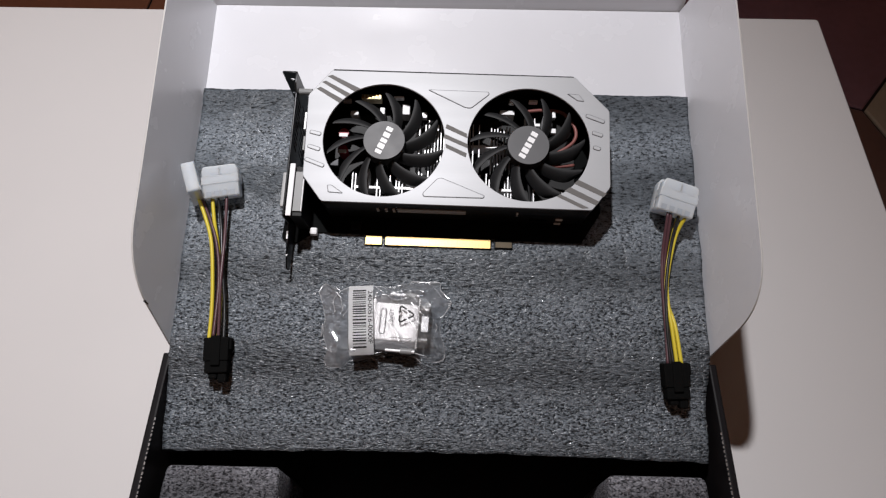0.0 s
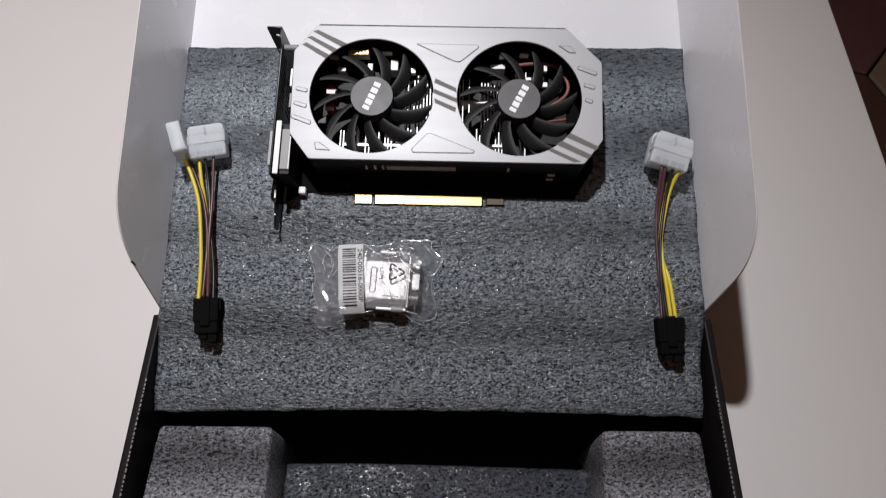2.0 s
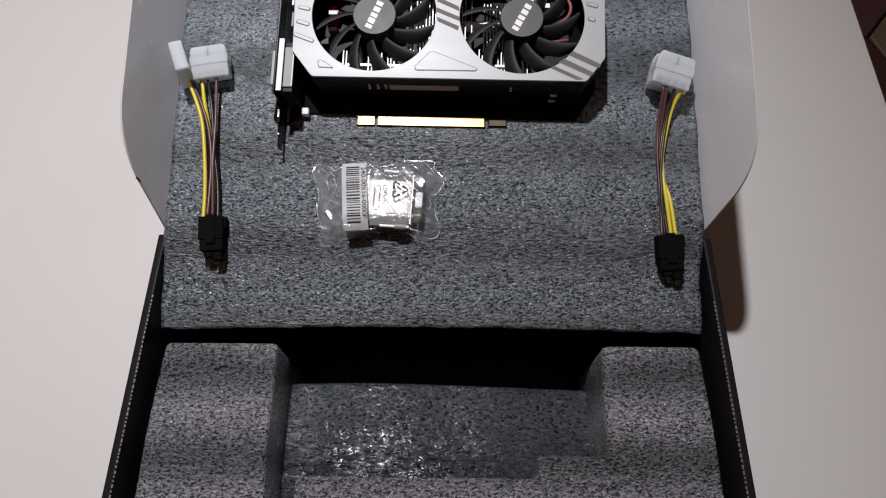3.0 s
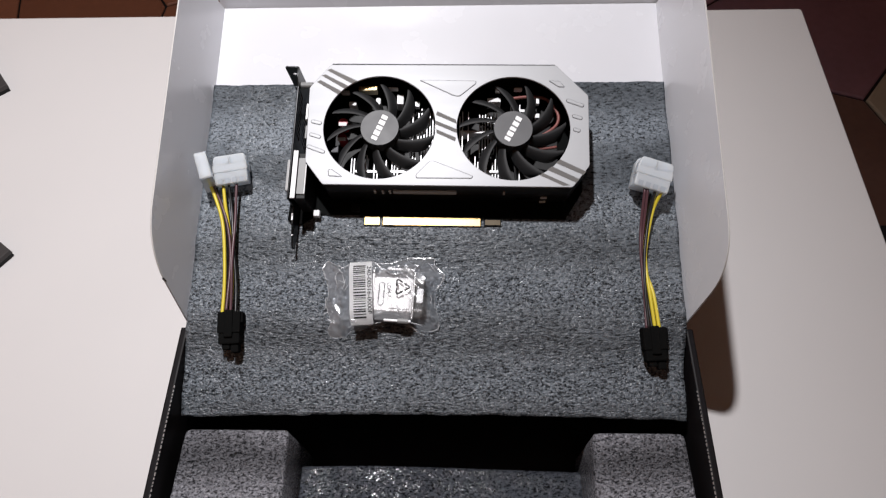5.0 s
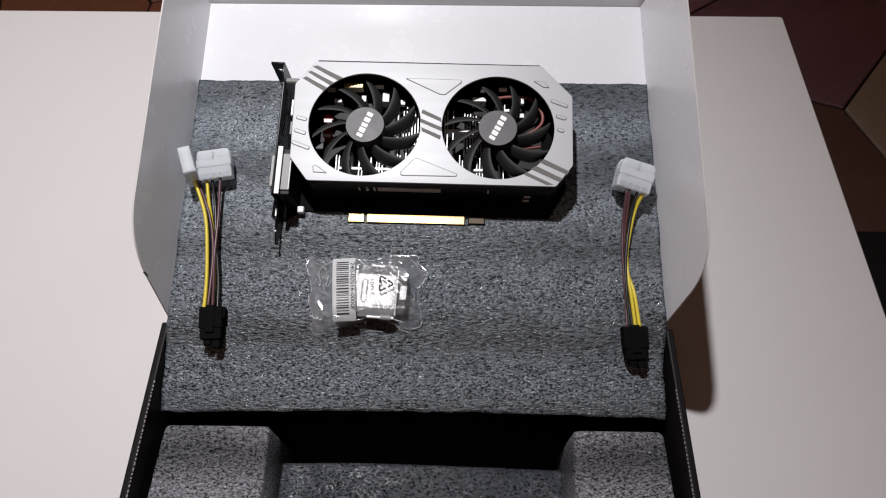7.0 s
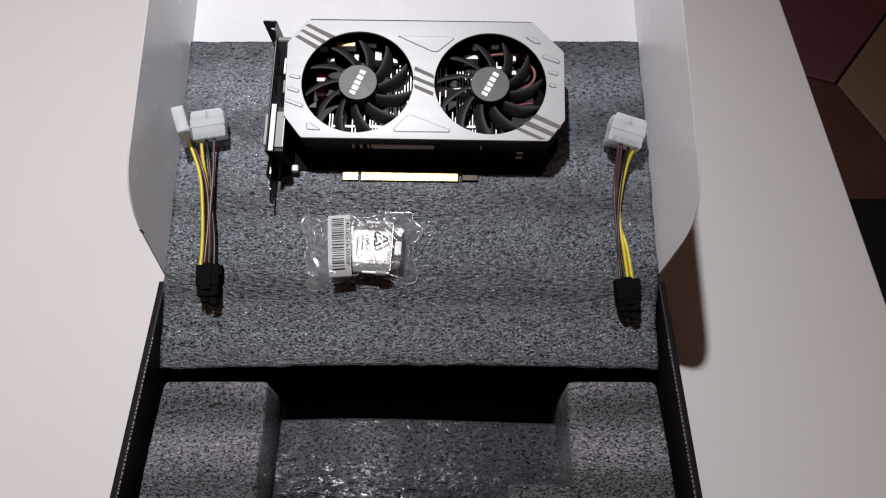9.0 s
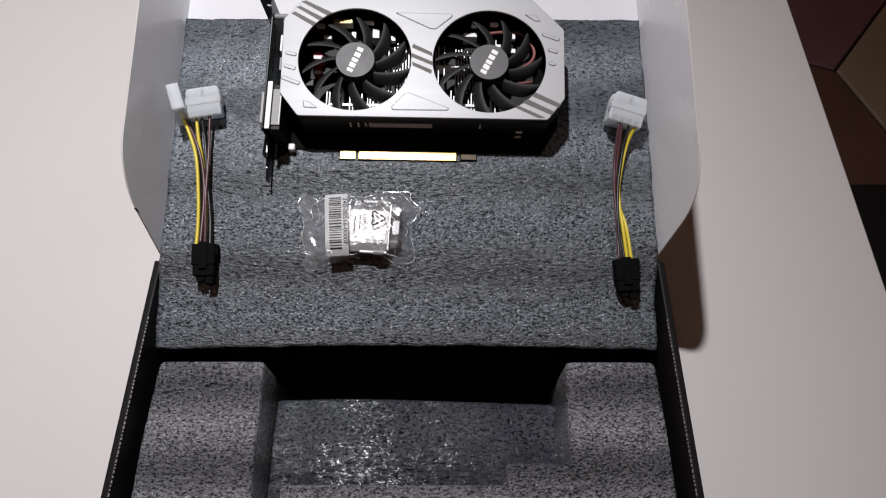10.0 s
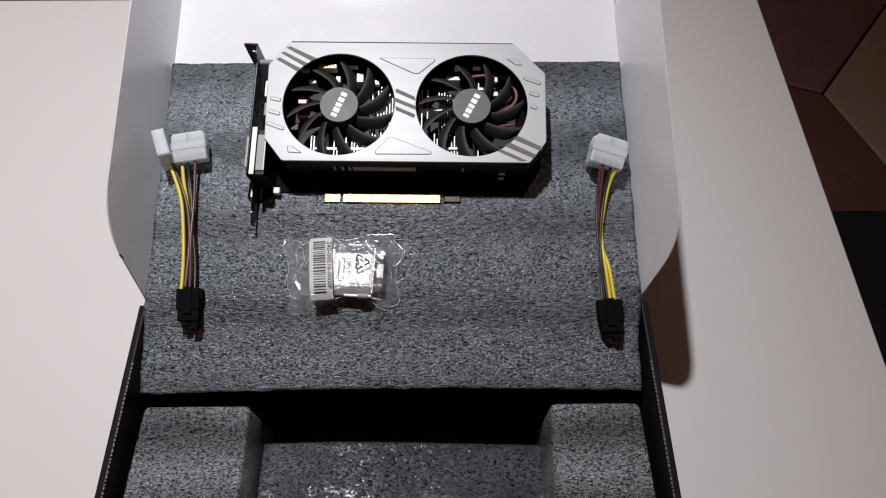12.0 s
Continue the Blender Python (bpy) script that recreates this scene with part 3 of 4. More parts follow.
def build_fan(card, u, spin, mark_turn):
    hub_bm = bmesh.new()
    prof = [(0.0, TOP - 0.0022), (0.0128, TOP - 0.0022), (0.0138, TOP - 0.0030), (0.0140, TOP - 0.012)]
    n = 64
    rings = []
    for r, z in prof[1:]:
        rings.append([hub_bm.verts.new((u + r * math.cos(2 * math.pi * k / n), r * math.sin(2 * math.pi * k / n), z)) for k in range(n)])
    hub_bm.faces.new(rings[0])
    for p, q in zip(rings, rings[1:]):
        for k in range(n):
            hub_bm.faces.new((p[k], p[(k + 1) % n], q[(k + 1) % n], q[k]))
    hub_bm.faces.new(rings[-1][::-1])
    fan = part("fan", hub_bm, FAN_BLACK, card, "black eleven-blade cooling fan")
    plate("hub_sticker", [circle(u, 0, 0.0136, 64)], TOP - 0.0022, TOP - 0.0018, HUB_GREY, fan, "dark grey round hub sticker")
    me = None
    for k in range(11):
        if me is None:
            first = part("blade", fan_blade(), FAN_BLACK, fan, smooth=True)
            me, ob = first.data, first
        else:
            ob = new("blade", me)
            ob.parent = fan
        ob.matrix_basis = pose(u, 0, TOP - 0.001, 0, 0, spin + 360 / 11 * k)
    # maker's mark as a slanted row of plain white shapes
    turn = pose(u, 0, 0, 0, 0, mark_turn)
    zs = (TOP - 0.0018, TOP - 0.00165)
    for x, w in ((-0.0088, 0.0030), (-0.0046, 0.0040), (-0.0004, 0.0032), (0.0040, 0.0038), (0.0085, 0.0034)):
        loops = [rounded([(x - w / 2, -0.0023), (x + w / 2 - 0.0003, -0.0023), (x + w / 2, 0.0023), (x - w / 2 + 0.0003, 0.0023)], 0.0005, 2)]
        ob = plate("white_mark", loops, *zs, PRINT_WHITE, fan)
        ob.matrix_basis = turn
    return fan


def build_card():
    card = thing("graphics_card", CARD, "black graphics card with silver shroud and two fans, lying on foam", "graphics card")
    holes = [circle(u, 0, 0.0400, 96) for u in HUBS]
    shroud = plate("shroud", [rounded(OUTLINE, 0.0016, 3)] + holes, TOP - 0.0016, TOP, SILVER, card, "brushed silver shroud plate with two round openings", bevel=0.0003)
    # pressed outlines: raised panels, the shade along their edges drawn by dark tubes
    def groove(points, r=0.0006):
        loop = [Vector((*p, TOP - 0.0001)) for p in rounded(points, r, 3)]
        part("emboss_shade_line", tube(loop, 0.00040, 6, 0, closed=True), EMBOSS_SHADE, shroud)
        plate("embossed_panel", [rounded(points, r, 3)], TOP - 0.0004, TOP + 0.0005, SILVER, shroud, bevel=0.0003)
    groove([(-0.0200, 0.0368), (0.0206, 0.0364), (0.0208, 0.0345), (0.0092, 0.0242), (0.0055, 0.0244)], 0.0012)
    groove([(-0.0085, -0.0262), (0.0193, -0.0374), (0.0187, -0.0390), (-0.0196, -0.0392), (-0.0202, -0.0370), (-0.0110, -0.0266)], 0.0012)
    groove([(0.0733, 0.0370), (0.0808, 0.0364), (0.0842, 0.0319), (0.0800, 0.0322)])
    groove([(-0.0817, -0.0337), (-0.0791, -0.0337), (-0.0717, -0.0388), (-0.0809, -0.0384)])
    for a, b in (((-0.0965, 0.0035), (-0.0892, 0.0018)), ((-0.0970, -0.0066), (-0.0890, -0.0091)), ((-0.0980, -0.0159), (-0.0854, -0.0206)),
                 ((0.0855, 0.0216), (0.0973, 0.0171)), ((0.0893, 0.0094), (0.0959, 0.0073)), ((0.0898, -0.0010), (0.0942, -0.0025))):
        a, b = Vector(a), Vector(b)
        d = (b - a).normalized()
        nrm = Vector((-d.y, d.x)) * 0.0012
        groove([tuple(a + nrm), tuple(b + nrm), tuple(b - nrm), tuple(a - nrm)], 0.0011)
    # printed stripes
    zs = (TOP, TOP + 0.00015)
    for q in ([(-0.0884, 0.0447), (-0.0853, 0.0458), (-0.0655, 0.0360), (-0.0693, 0.0338)], [(-0.0918, 0.0402), (-0.0892, 0.0412), (-0.0716, 0.0318), (-0.0745, 0.0296)], [(-0.0950, 0.0350), (-0.0924, 0.0365), (-0.0764, 0.0275), (-0.0789, 0.0250)],
              [(-0.0066, 0.0121), (0.0068, 0.0056), (0.0074, 0.0024), (-0.0074, 0.0092)], [(-0.0075, 0.0048), (0.0076, -0.0018), (0.0078, -0.0048), (-0.0074, 0.0018)], [(-0.0070, -0.0020), (0.0072, -0.0083), (0.0066, -0.0112), (-0.0065, -0.0050)],
              [(0.0797, -0.0241), (0.0975, -0.0330), (0.0955, -0.0355), (0.0768, -0.0268)], [(0.0742, -0.0294), (0.0928, -0.0387), (0.0905, -0.0412), (0.0706, -0.0320)], [(0.0677, -0.0344), (0.0862, -0.0432), (0.0815, -0.0436), (0.0655, -0.0360)]):
        plate("stripe", [q], *zs, STRIPE, shroud, "dark grey diagonal stripe")
    # housing under the shroud
    part("rear_lip", block(-0.0850, 0.0780, 0.0493, 0.0509, 0.0270, TOP - 0.0012, 0.0002), BLACK_PLASTIC, card, "black strip along the shroud's rear edge")
    outer, inner = rounded(inset(OUTLINE, 0.992), 0.0016, 3), rounded(inset(OUTLINE, 0.965), 0.0016, 3)
    housing = plate("housing", [outer, inner], 0.0024, TOP - 0.0017, BLACK_PLASTIC, card, "black plastic side wall")
    fy = -0.0443
    part("side_label", block(-0.0368, 0.0079, fy - 0.0009, fy - 0.0001, 0.0170, 0.0232, 0.0001), SIDE_GREY, housing, "grey plate on the side wall")
    for u, r in ((-0.0499, 0.0008), (-0.0443, 0.0009), (-0.0392, 0.0008), (0.0417, 0.0007)):
        for z in (0.0180, 0.0216):
            part("led", rod((u, fy - 0.0009, z), (u, fy + 0.0004, z), r, 12), PRINT_WHITE, housing, "small white indicator")
    part("side_mark", block(0.0505, 0.0620, fy - 0.0008, fy - 0.0001, 0.0094, 0.0100), BRACKET_DARK, housing)
    # white bars draw the glints on the glossy side wall
    for z in (0.0035, 0.0120):
        part("side_mark", block(0.0680, 0.0726, fy - 0.0014, fy - 0.0001, z, z + 0.0014, 0.0003), PRINT_WHITE, housing, "short white bar drawing a glint")
    # board; its right end is widened so black covers the card's cast shadow
    board = plate("circuit_board", [[(-0.0985, 0.0484), (0.0780, 0.0484), (0.0995, 0.0250), (0.1000, -0.0360), (0.0870, -0.0575), (0.0405, -0.0575), (0.0405, -0.0632), (0.0285, -0.0632), (0.0285, -0.0565), (0.0262, -0.0565), (0.0262, -0.0640), (-0.0461, -0.0640), (-0.0461, -0.0572), (-0.0479, -0.0572), (-0.0479, -0.0640), (-0.0596, -0.0640), (-0.0596, -0.0565), (-0.0985, -0.0565)]], 0.0008, 0.0024, PCB, card, "black circuit board")
    fing = None
    for u0, n in ((-0.0590, 11), (-0.0455, 71)):
        for k in range(n):
            if fing is None:
                ob = part("gold_finger", block(0, 0.00095, -0.0637, -0.0576, 0.0024, 0.00252), GOLD, board)
                fing = ob.data
            else:
                ob = new("gold_finger", fing)
                ob.parent = board
            ob.location.x = u0 + k * 0.001
    part("dull_contact", block(0.0290, 0.0400, -0.0628, -0.0590, 0.0024, 0.0026), DULL_GOLD, board, "dull gold end tab")
    part("board_chip", block(-0.0690, -0.0625, -0.0545, -0.0485, 0.0024, 0.0050, 0.0003), BRACKET_DARK, board)
    part("end_cap", block(-0.0965, -0.0915, -0.0595, -0.0545, 0.0024, 0.0075, 0.0012), PRINT_WHITE, board, "small white plastic clip")
    # cooler
    cooler = part("heatsink", block(-0.0840, 0.0820, -0.0400, 0.0300, 0.0060, 0.0070, 0.0003), BLACK_PLASTIC, card, "finned heatsink on a dark base")
    fin = None
    def add_fin(u0, u1, v0, v1, z1):
        nonlocal fin
        if fin is None:
            ob = part("fin", block(0, 1, 0, 1, 0, 1), ALUMINIUM, cooler, "bright aluminium fin")
            fin = ob.data
        else:
            ob = new("fin", fin)
            ob.parent = cooler
        ob.matrix_basis = Matrix.Translation((u0, v0, 0.0070)) @ Matrix.Diagonal((u1 - u0, v1 - v0, z1 - 0.0070, 1))
    for u, u1, v0, v1, step, dense in ((-0.0690, 0.0060, -0.0405, -0.0150, 0.0021, 0.62), (-0.0360, 0.0060, -0.0125, 0.0225, 0.0021, 0.55), (0.0080, 0.0400, -0.0405, -0.0160, 0.0021, 0.62), (0.0420, 0.0800, -0.0405, -0.0240, 0.0021, 0.30), (0.0090, 0.0400, -0.0130, 0.0200, 0.0021, 0.70), (0.0470, 0.0660, 0.0050, 0.0290, 0.0062, 0.9)):
        while u < u1:
            cut = rng.uniform(-0.004, 0.004)
            if rng.random() < dense:
                add_fin(u, u + 0.0007, v0 + abs(cut), v1 + min(0, cut), 0.0178 + rng.uniform(-0.0022, 0.0002))
            u += step
    for u0, u1, v in ((-0.0670, 0.004, -0.0290), (0.010, 0.044, -0.0280), (0.010, 0.038, 0.0030)):
        add_fin(u0, u1, v, v + 0.0016, 0.0176)
    for pts in ([(0.0450, 0.0312, 0.0165), (0.0600, 0.0330, 0.0165), (0.0730, 0.0312, 0.0165), (0.0812, 0.0200, 0.0165), (0.0800, 0.0100, 0.0165), (0.0690, 0.0015, 0.0165), (0.0600, -0.002, 0.0150)],
                [(0.0560, -0.0090, 0.0150), (0.0660, -0.0088, 0.0165), (0.0730, -0.0083, 0.0168), (0.0800, -0.0070, 0.0160)]):
        part("heat_pipe", tube(pts, 0.0012, 10, 4), COPPER, cooler, "copper heat pipe", smooth=True)
    for x, y, dx, dy in ((-0.0354, 0.0300, 0.0050, 0.0074), (-0.0710, 0.0264, 0.0056, 0.0030), (-0.0518, 0.0285, 0.0034, 0.0050), (0.0345, 0.0302, 0.0100, 0.0032)):
        part("small_chip", block(x - dx / 2, x + dx / 2, y - dy / 2, y + dy / 2, 0.0024, 0.0170, 0.0003), PRINT_WHITE, card, "small white component")
    for x, y, dx, dy, z in ((0.0372, 0.0362, 0.0040, 0.0018, 0.0215), (0.0520, 0.0372, 0.0060, 0.0016, 0.0215), (0.0668, 0.0300, 0.0022, 0.0052, 0.0170), (0.0545, 0.0215, 0.0052, 0.0022, 0.0172), (0.0662, 0.0175, 0.0034, 0.0034, 0.0172), (-0.0405, 0.0370, 0.0070, 0.0014, 0.0215), (-0.0225, 0.0262, 0.0034, 0.0040, 0.0172), (-0.0765, 0.0345, 0.0062, 0.0022, 0.0200)):
        part("board_component", block(x - dx / 2, x + dx / 2, y - dy / 2, y + dy / 2, z - 0.004, z, 0.0003), ALUMINIUM, card, "small grey component")
    part("coil", block(-0.0850, -0.0790, -0.0135, -0.0078, 0.0024, 0.0165, 0.0006), BRACKET_DARK, card, "dark grey square component")
    for x, y in ((-0.0770, 0.0105), (-0.0770, -0.0015)):
        red = part("red_component", rod((x, y, 0.0024), (x, y, 0.0178), 0.0034, 18), RED_PART, card, "red round component")
        part("component_cap", block(x - 0.0030, x + 0.0028, y - 0.0030, y - 0.0004, 0.0178, 0.0184, 0.0002), PRINT_WHITE, red)
    comb = part("pin_header", block(-0.0660, -0.0522, 0.0335, 0.0370, 0.0170, 0.0238, 0.0003), CREAM_PART, card, "cream pin header")
    for k in range(6):
        part("pin", block(-0.0655 + k * 0.0023, -0.0642 + k * 0.0023, 0.0339, 0.0366, 0.0238, 0.0242), GOLD, comb)
    # fans with their cross struts
    for u, spin, mark in ((HUBS[0], 29.0, 68.0), (HUBS[1], 12.0, 63.0)):
        build_fan(card, u, spin, mark)
        for a in (35, 155, 275):
            c, s = math.cos(radians(a)), math.sin(radians(a))
            part("fan_strut", tube([(u + 0.010 * c, 0.010 * s, TOP - 0.0165), (u + 0.0255 * c, 0.0255 * s, TOP - 0.0165), (u + 0.0415 * c, 0.0415 * s, TOP - 0.0165)], 0.0009, 8, 2), BLACK_PLASTIC, card)
    # black sheet stands in for the shadow of bracket and port on the foam
    plate("retention_plate", [[(-0.1150, -0.0450), (-0.0970, -0.0450), (-0.0962, -0.0580), (-0.1050, -0.0640), (-0.1120, -0.0655), (-0.1158, -0.0610)]], 0.0010, 0.0028, PLUG_BLACK, card, "black sheet standing in for the shadow at the bracket foot")
    # slot bracket
    zt = 0.0385
    holes = [[(y - 0.0011, z), (y + 0.0010, z), (y + 0.0044, z + 0.012), (y + 0.0023, z + 0.012)] for y in [-0.0060 + 0.0041 * k for k in range(9)] for z in (0.0045, 0.0205)]
    me = plate_mesh([rounded([(-0.0700, -0.001), (0.0440, -0.001), (0.0440, zt), (0.0360, zt), (0.0310, 0.0345), (-0.0560, 0.0345), (-0.0560, 0.0180), (-0.0700, 0.0180)], 0.001, 2)] + holes, -0.0005, 0.0005, 0.0001)
    bracket = mesh_object("bracket", me, BRACKET_SIDE, card, "dark metal slot bracket with slanted vents")
    bracket.matrix_basis = pose(-0.1082, 0, 0) @ Matrix(((0, 0, 1, 0), (1, 0, 0, 0), (0, 1, 0, 0), (0, 0, 0, 1)))
    me = plate_mesh([rounded([(-0.1178, 0.0), (-0.1077, 0.0), (-0.1077, zt), (-0.1178, zt)], 0.001, 2), circle(-0.1128, 0.0290, 0.0016, 16), [(-0.1174, 0.0085), (-0.1140, 0.0085), (-0.1140, 0.0120), (-0.1174, 0.0120)]], -0.0005, 0.0005, 0.0001)
    flange = mesh_object("mounting_flange", me, BRACKET_DARK, card, "bent screw flange with notch")
    flange.matrix_basis = pose(0, 0.0440, 0) @ Matrix(((1, 0, 0, 0), (0, 0, 1, 0), (0, 1, 0, 0), (0, 0, 0, 1)))
    plate("bracket_tongue", [rounded([(-0.0700, 0.0012), (-0.0700, 0.0170), (-0.0850, 0.0120), (-0.0850, 0.0060)], 0.001, 2)], -0.0005, 0.0005, BRACKET_DARK, card).matrix_basis = bracket.matrix_basis.copy()
    port = part("video_port", block(-0.1049, -0.0970, -0.0550, -0.0210, 0.0030, 0.0318, 0.0004), BLACK_PLASTIC, card, "video port block with a grey panel")
    part("port_panel", block(-0.1030, -0.0978, -0.0520, -0.0250, 0.0318, 0.0330, 0.0003), PORT_GREY, port, "grey port panel")
    part("port_shell", block(-0.1150, -0.1060, -0.0450, -0.0205, 0.0120, 0.0205, 0.0015), SIDE_GREY, port, "bright metal port shell")
    part("port_face", block(-0.1064, -0.1030, -0.0560, -0.0205, 0.0346, 0.0358, 0.0004), PRINT_WHITE, port, "bright metal port face")
    part("port_edge", block(-0.0978, -0.0970, -0.0520, -0.0300, 0.0318, 0.0334, 0.0003), PRINT_WHITE, port, "bright rim of the port")
    # bright ends seen between the bracket and the shroud
    part("port_body", block(-0.1016, -0.1002, 0.0060, 0.0185, 0.0030, 0.0310, 0.0003), ALUMINIUM, port, "bright port body behind the bracket")
    part("port_body", block(-0.1016, -0.1002, -0.0080, 0.0020, 0.0030, 0.0290, 0.0003), PORT_GREY, port)
    part("bracket_screw", rod((-0.1075, 0.0345, 0.0290), (-0.0985, 0.0345, 0.0290), 0.0022, 14), PORT_GREY, card, "dull grey screw post")
    # two bright blocks draw the glints on the bracket's tongue
    for y0, y1, z in ((-0.0665, -0.0610, 0.0185), (-0.0770, -0.0715, 0.0150)):
        part("tongue_glint", block(-0.1089, -0.1077, y0, y1, z - 0.0022, z, 0.0002), CHROME, card, "bright block drawing a glint on the bracket")
    return card


build_card()


# ---- power adapter cables ----
def nylon_connector(parent, m, turned=False):
    """A milky four-pole connector: chamfered body, rib, flanges and four dark sockets."""
    w, l, h = 0.0122, 0.0222, 0.0043
    me = plate_mesh([rounded([(-w, 0), (w, 0), (w, l * 0.86), (w - 0.0014, l), (-w + 0.0014, l), (-w, l * 0.86)], 0.0014, 3)], -h, h, 0.0006)
    body = mesh_object("connector", me, NYLON, parent, "milky white four-pole connector")
    body.matrix_basis = m
    if not turned:
        part("collar", block(-w - 0.0005, w + 0.0005, l * 0.42, l * 0.68, -h - 0.0001, h + 0.00035, 0.0002), NYLON, body)
        part("keel", block(-0.0006, 0.0006, l * 0.64, l * 0.93, h - 0.0004, h + 0.0003, 0.0002), NYLON, body)
    for k in range(4):
        x = -0.0079 + k * 0.00527
        part("socket", rod((x, l - 0.004, 0), (x, l + 0.0002, 0), 0.0021, 14), NYLON, body)
        # grey patch on the face paints the shade inside the wire opening
        part("window", block(x - 0.0017, x + 0.0017, 0.0008, 0.0042, h - 0.0006, h + 0.00012), OPENING_SHADE, body, "grey patch for the shade in a wire opening")
        part("terminal", rod((x, l - 0.0006, 0), (x, l + 0.0004, 0), 0.0012, 10), BRACKET_DARK, body)
    return body


def six_pin_plug(parent, m):
    bm = block(-0.0080, 0.0080, -0.0150, 0, -0.0055, 0.0042, 0.0008)
    block(-0.0072, 0.0076, -0.0226, -0.0145, -0.0055, 0.0034, 0.0012, 2, bm)
    plug = part("plug", bm, PLUG_BLACK, parent, "matt black six-pole plug")
    plug.matrix_basis = m
    # poles drawn long so their black also covers the plug's shadow on the foam
    for x, y in ((-0.0022, -0.0262), (0.0038, -0.0284)):
        part("pole", block(x - 0.0028, x + 0.0028, y, -0.0215, -0.0050, 0.0016, 0.0012), PLUG_BLACK, plug)
    part("side_clip", block(0.0078, 0.0094, -0.0080, -0.0005, -0.0030, 0.0025, 0.0006), PLUG_BLACK, plug)
    part("latch", block(-0.0030, 0.0030, -0.0180, 0.0010, 0.0036, 0.0052, 0.0008), PLUG_BLACK, plug)
    return plug


def wire(parent, pts, mat, label, r=0.00105):
    return part("wire", tube(pts, r, 10, 8), mat, parent, label, smooth=True)


def cable_one():
    t = thing("power_cable", LID, "power adapter cable with two white connectors and a black plug", "cable", "power cables on the foam")
    nylon_connector(t, pose(-0.1490, 0.1030, 0.0088, 6, 0, 9))
    nylon_connector(t, pose(-0.1640, 0.1005, 0.0150, 6, 100, 26), True)
    six_pin_plug(t, pose(-0.1424, 0.0085, 0.0057, 1, 0, 3))
    wire(t, [(-0.1668, 0.1060, 0.012), (-0.1592, 0.0893, 0.010), (-0.1534, 0.0715, 0.0085), (-0.1497, 0.0445, 0.0078), (-0.1480, 0.0240, 0.0078), (-0.1474, 0.0060, 0.0085)], WIRE_YELLOW, "yellow wire", 0.00125)
    wire(t, [(-0.1565, 0.1042, 0.0085), (-0.1540, 0.0880, 0.0068), (-0.1512, 0.0741, 0.0045), (-0.1478, 0.0560, 0.0030), (-0.1446, 0.0300, 0.0028), (-0.1436, 0.0060, 0.0040)], WIRE_YELLOW, "yellow wire", 0.00125)
    wire(t, [(-0.1645, 0.1045, 0.0110), (-0.1565, 0.0880, 0.0075), (-0.1500, 0.0690, 0.0062), (-0.1462, 0.0445, 0.0060), (-0.1448, 0.0060, 0.0085)], WIRE_BROWN, "maroon wire")
    wire(t, [(-0.1525, 0.1051, 0.0095), (-0.1490, 0.0841, 0.0060), (-0.1448, 0.0566, 0.0075), (-0.1404, 0.0300, 0.0070), (-0.1378, 0.0060, 0.0085)], WIRE_BLACK, "black wire")
    wire(t, [(-0.1632, 0.1030, 0.0070), (-0.1550, 0.0830, 0.0045), (-0.1490, 0.0620, 0.0035), (-0.1462, 0.0360, 0.0040), (-0.1452, 0.0060, 0.0045)], WIRE_BLACK, "black wire")
    wire(t, [(-0.1462, 0.1045, 0.0098), (-0.1450, 0.0759, 0.0082), (-0.1438, 0.0448, 0.0098), (-0.1424, 0.0240, 0.0090), (-0.1414, 0.0060, 0.0085)], WIRE_BROWN, "maroon wire")
    return t


def cable_two():
    t = thing("power_cable", LID, "power adapter cable with white connectors resting on the flap side", "cable", "power cables on the foam")
    nylon_connector(t, pose(0.1524, 0.0946, 0.0165, 4, 4, -17))
    nylon_connector(t, pose(0.1528, 0.0974, 0.0076, 4, 3, -15), True)
    six_pin_plug(t, pose(0.1506, -0.0012, 0.0055, 6, 0, 3))
    wire(t, [(0.1494, 0.0960, 0.0180), (0.1473, 0.0729, 0.0090), (0.1461, 0.0545, 0.0070), (0.1463, 0.0380, 0.0062), (0.1464, 0.0200, 0.0065), (0.1458, -0.0030, 0.0075)], WIRE_BROWN, "maroon wire")
    wire(t, [(0.1514, 0.0960, 0.0180), (0.1492, 0.0729, 0.0090), (0.1472, 0.0545, 0.0055), (0.1468, 0.0380, 0.0040), (0.1472, 0.0180, 0.0045), (0.1476, -0.0030, 0.0050)], WIRE_BROWN, "maroon wire")
    wire(t, [(0.1570, 0.0960, 0.0180), (0.1525, 0.0769, 0.0110), (0.1478, 0.0487, 0.0090), (0.1466, 0.0215, 0.0088), (0.1473, -0.0030, 0.0085)], WIRE_BLACK, "black wire")
    wire(t, [(0.1617, 0.0945, 0.0180), (0.1558, 0.0816, 0.0100), (0.1497, 0.0546, 0.0065), (0.1488, 0.0380, 0.0070), (0.1497, 0.0217, 0.0080), (0.1515, -0.0030, 0.0080)], WIRE_YELLOW, "yellow wire", 0.00125)
    wire(t, [(0.1590, 0.0955, 0.0070), (0.1530, 0.0746, 0.0050), (0.1488, 0.0546, 0.0035), (0.1496, 0.0366, 0.0045), (0.1524, 0.0218, 0.0070), (0.1544, -0.0030, 0.0080)], WIRE_YELLOW, "yellow wire", 0.00125)
    wire(t, [(0.1560, 0.0955, 0.0070), (0.1508, 0.0746, 0.0048), (0.1478, 0.0437, 0.0032), (0.1486, 0.0215, 0.0040), (0.1505, -0.0030, 0.0050)], WIRE_BLACK, "black wire")
    return t


cable_one()
cable_two()


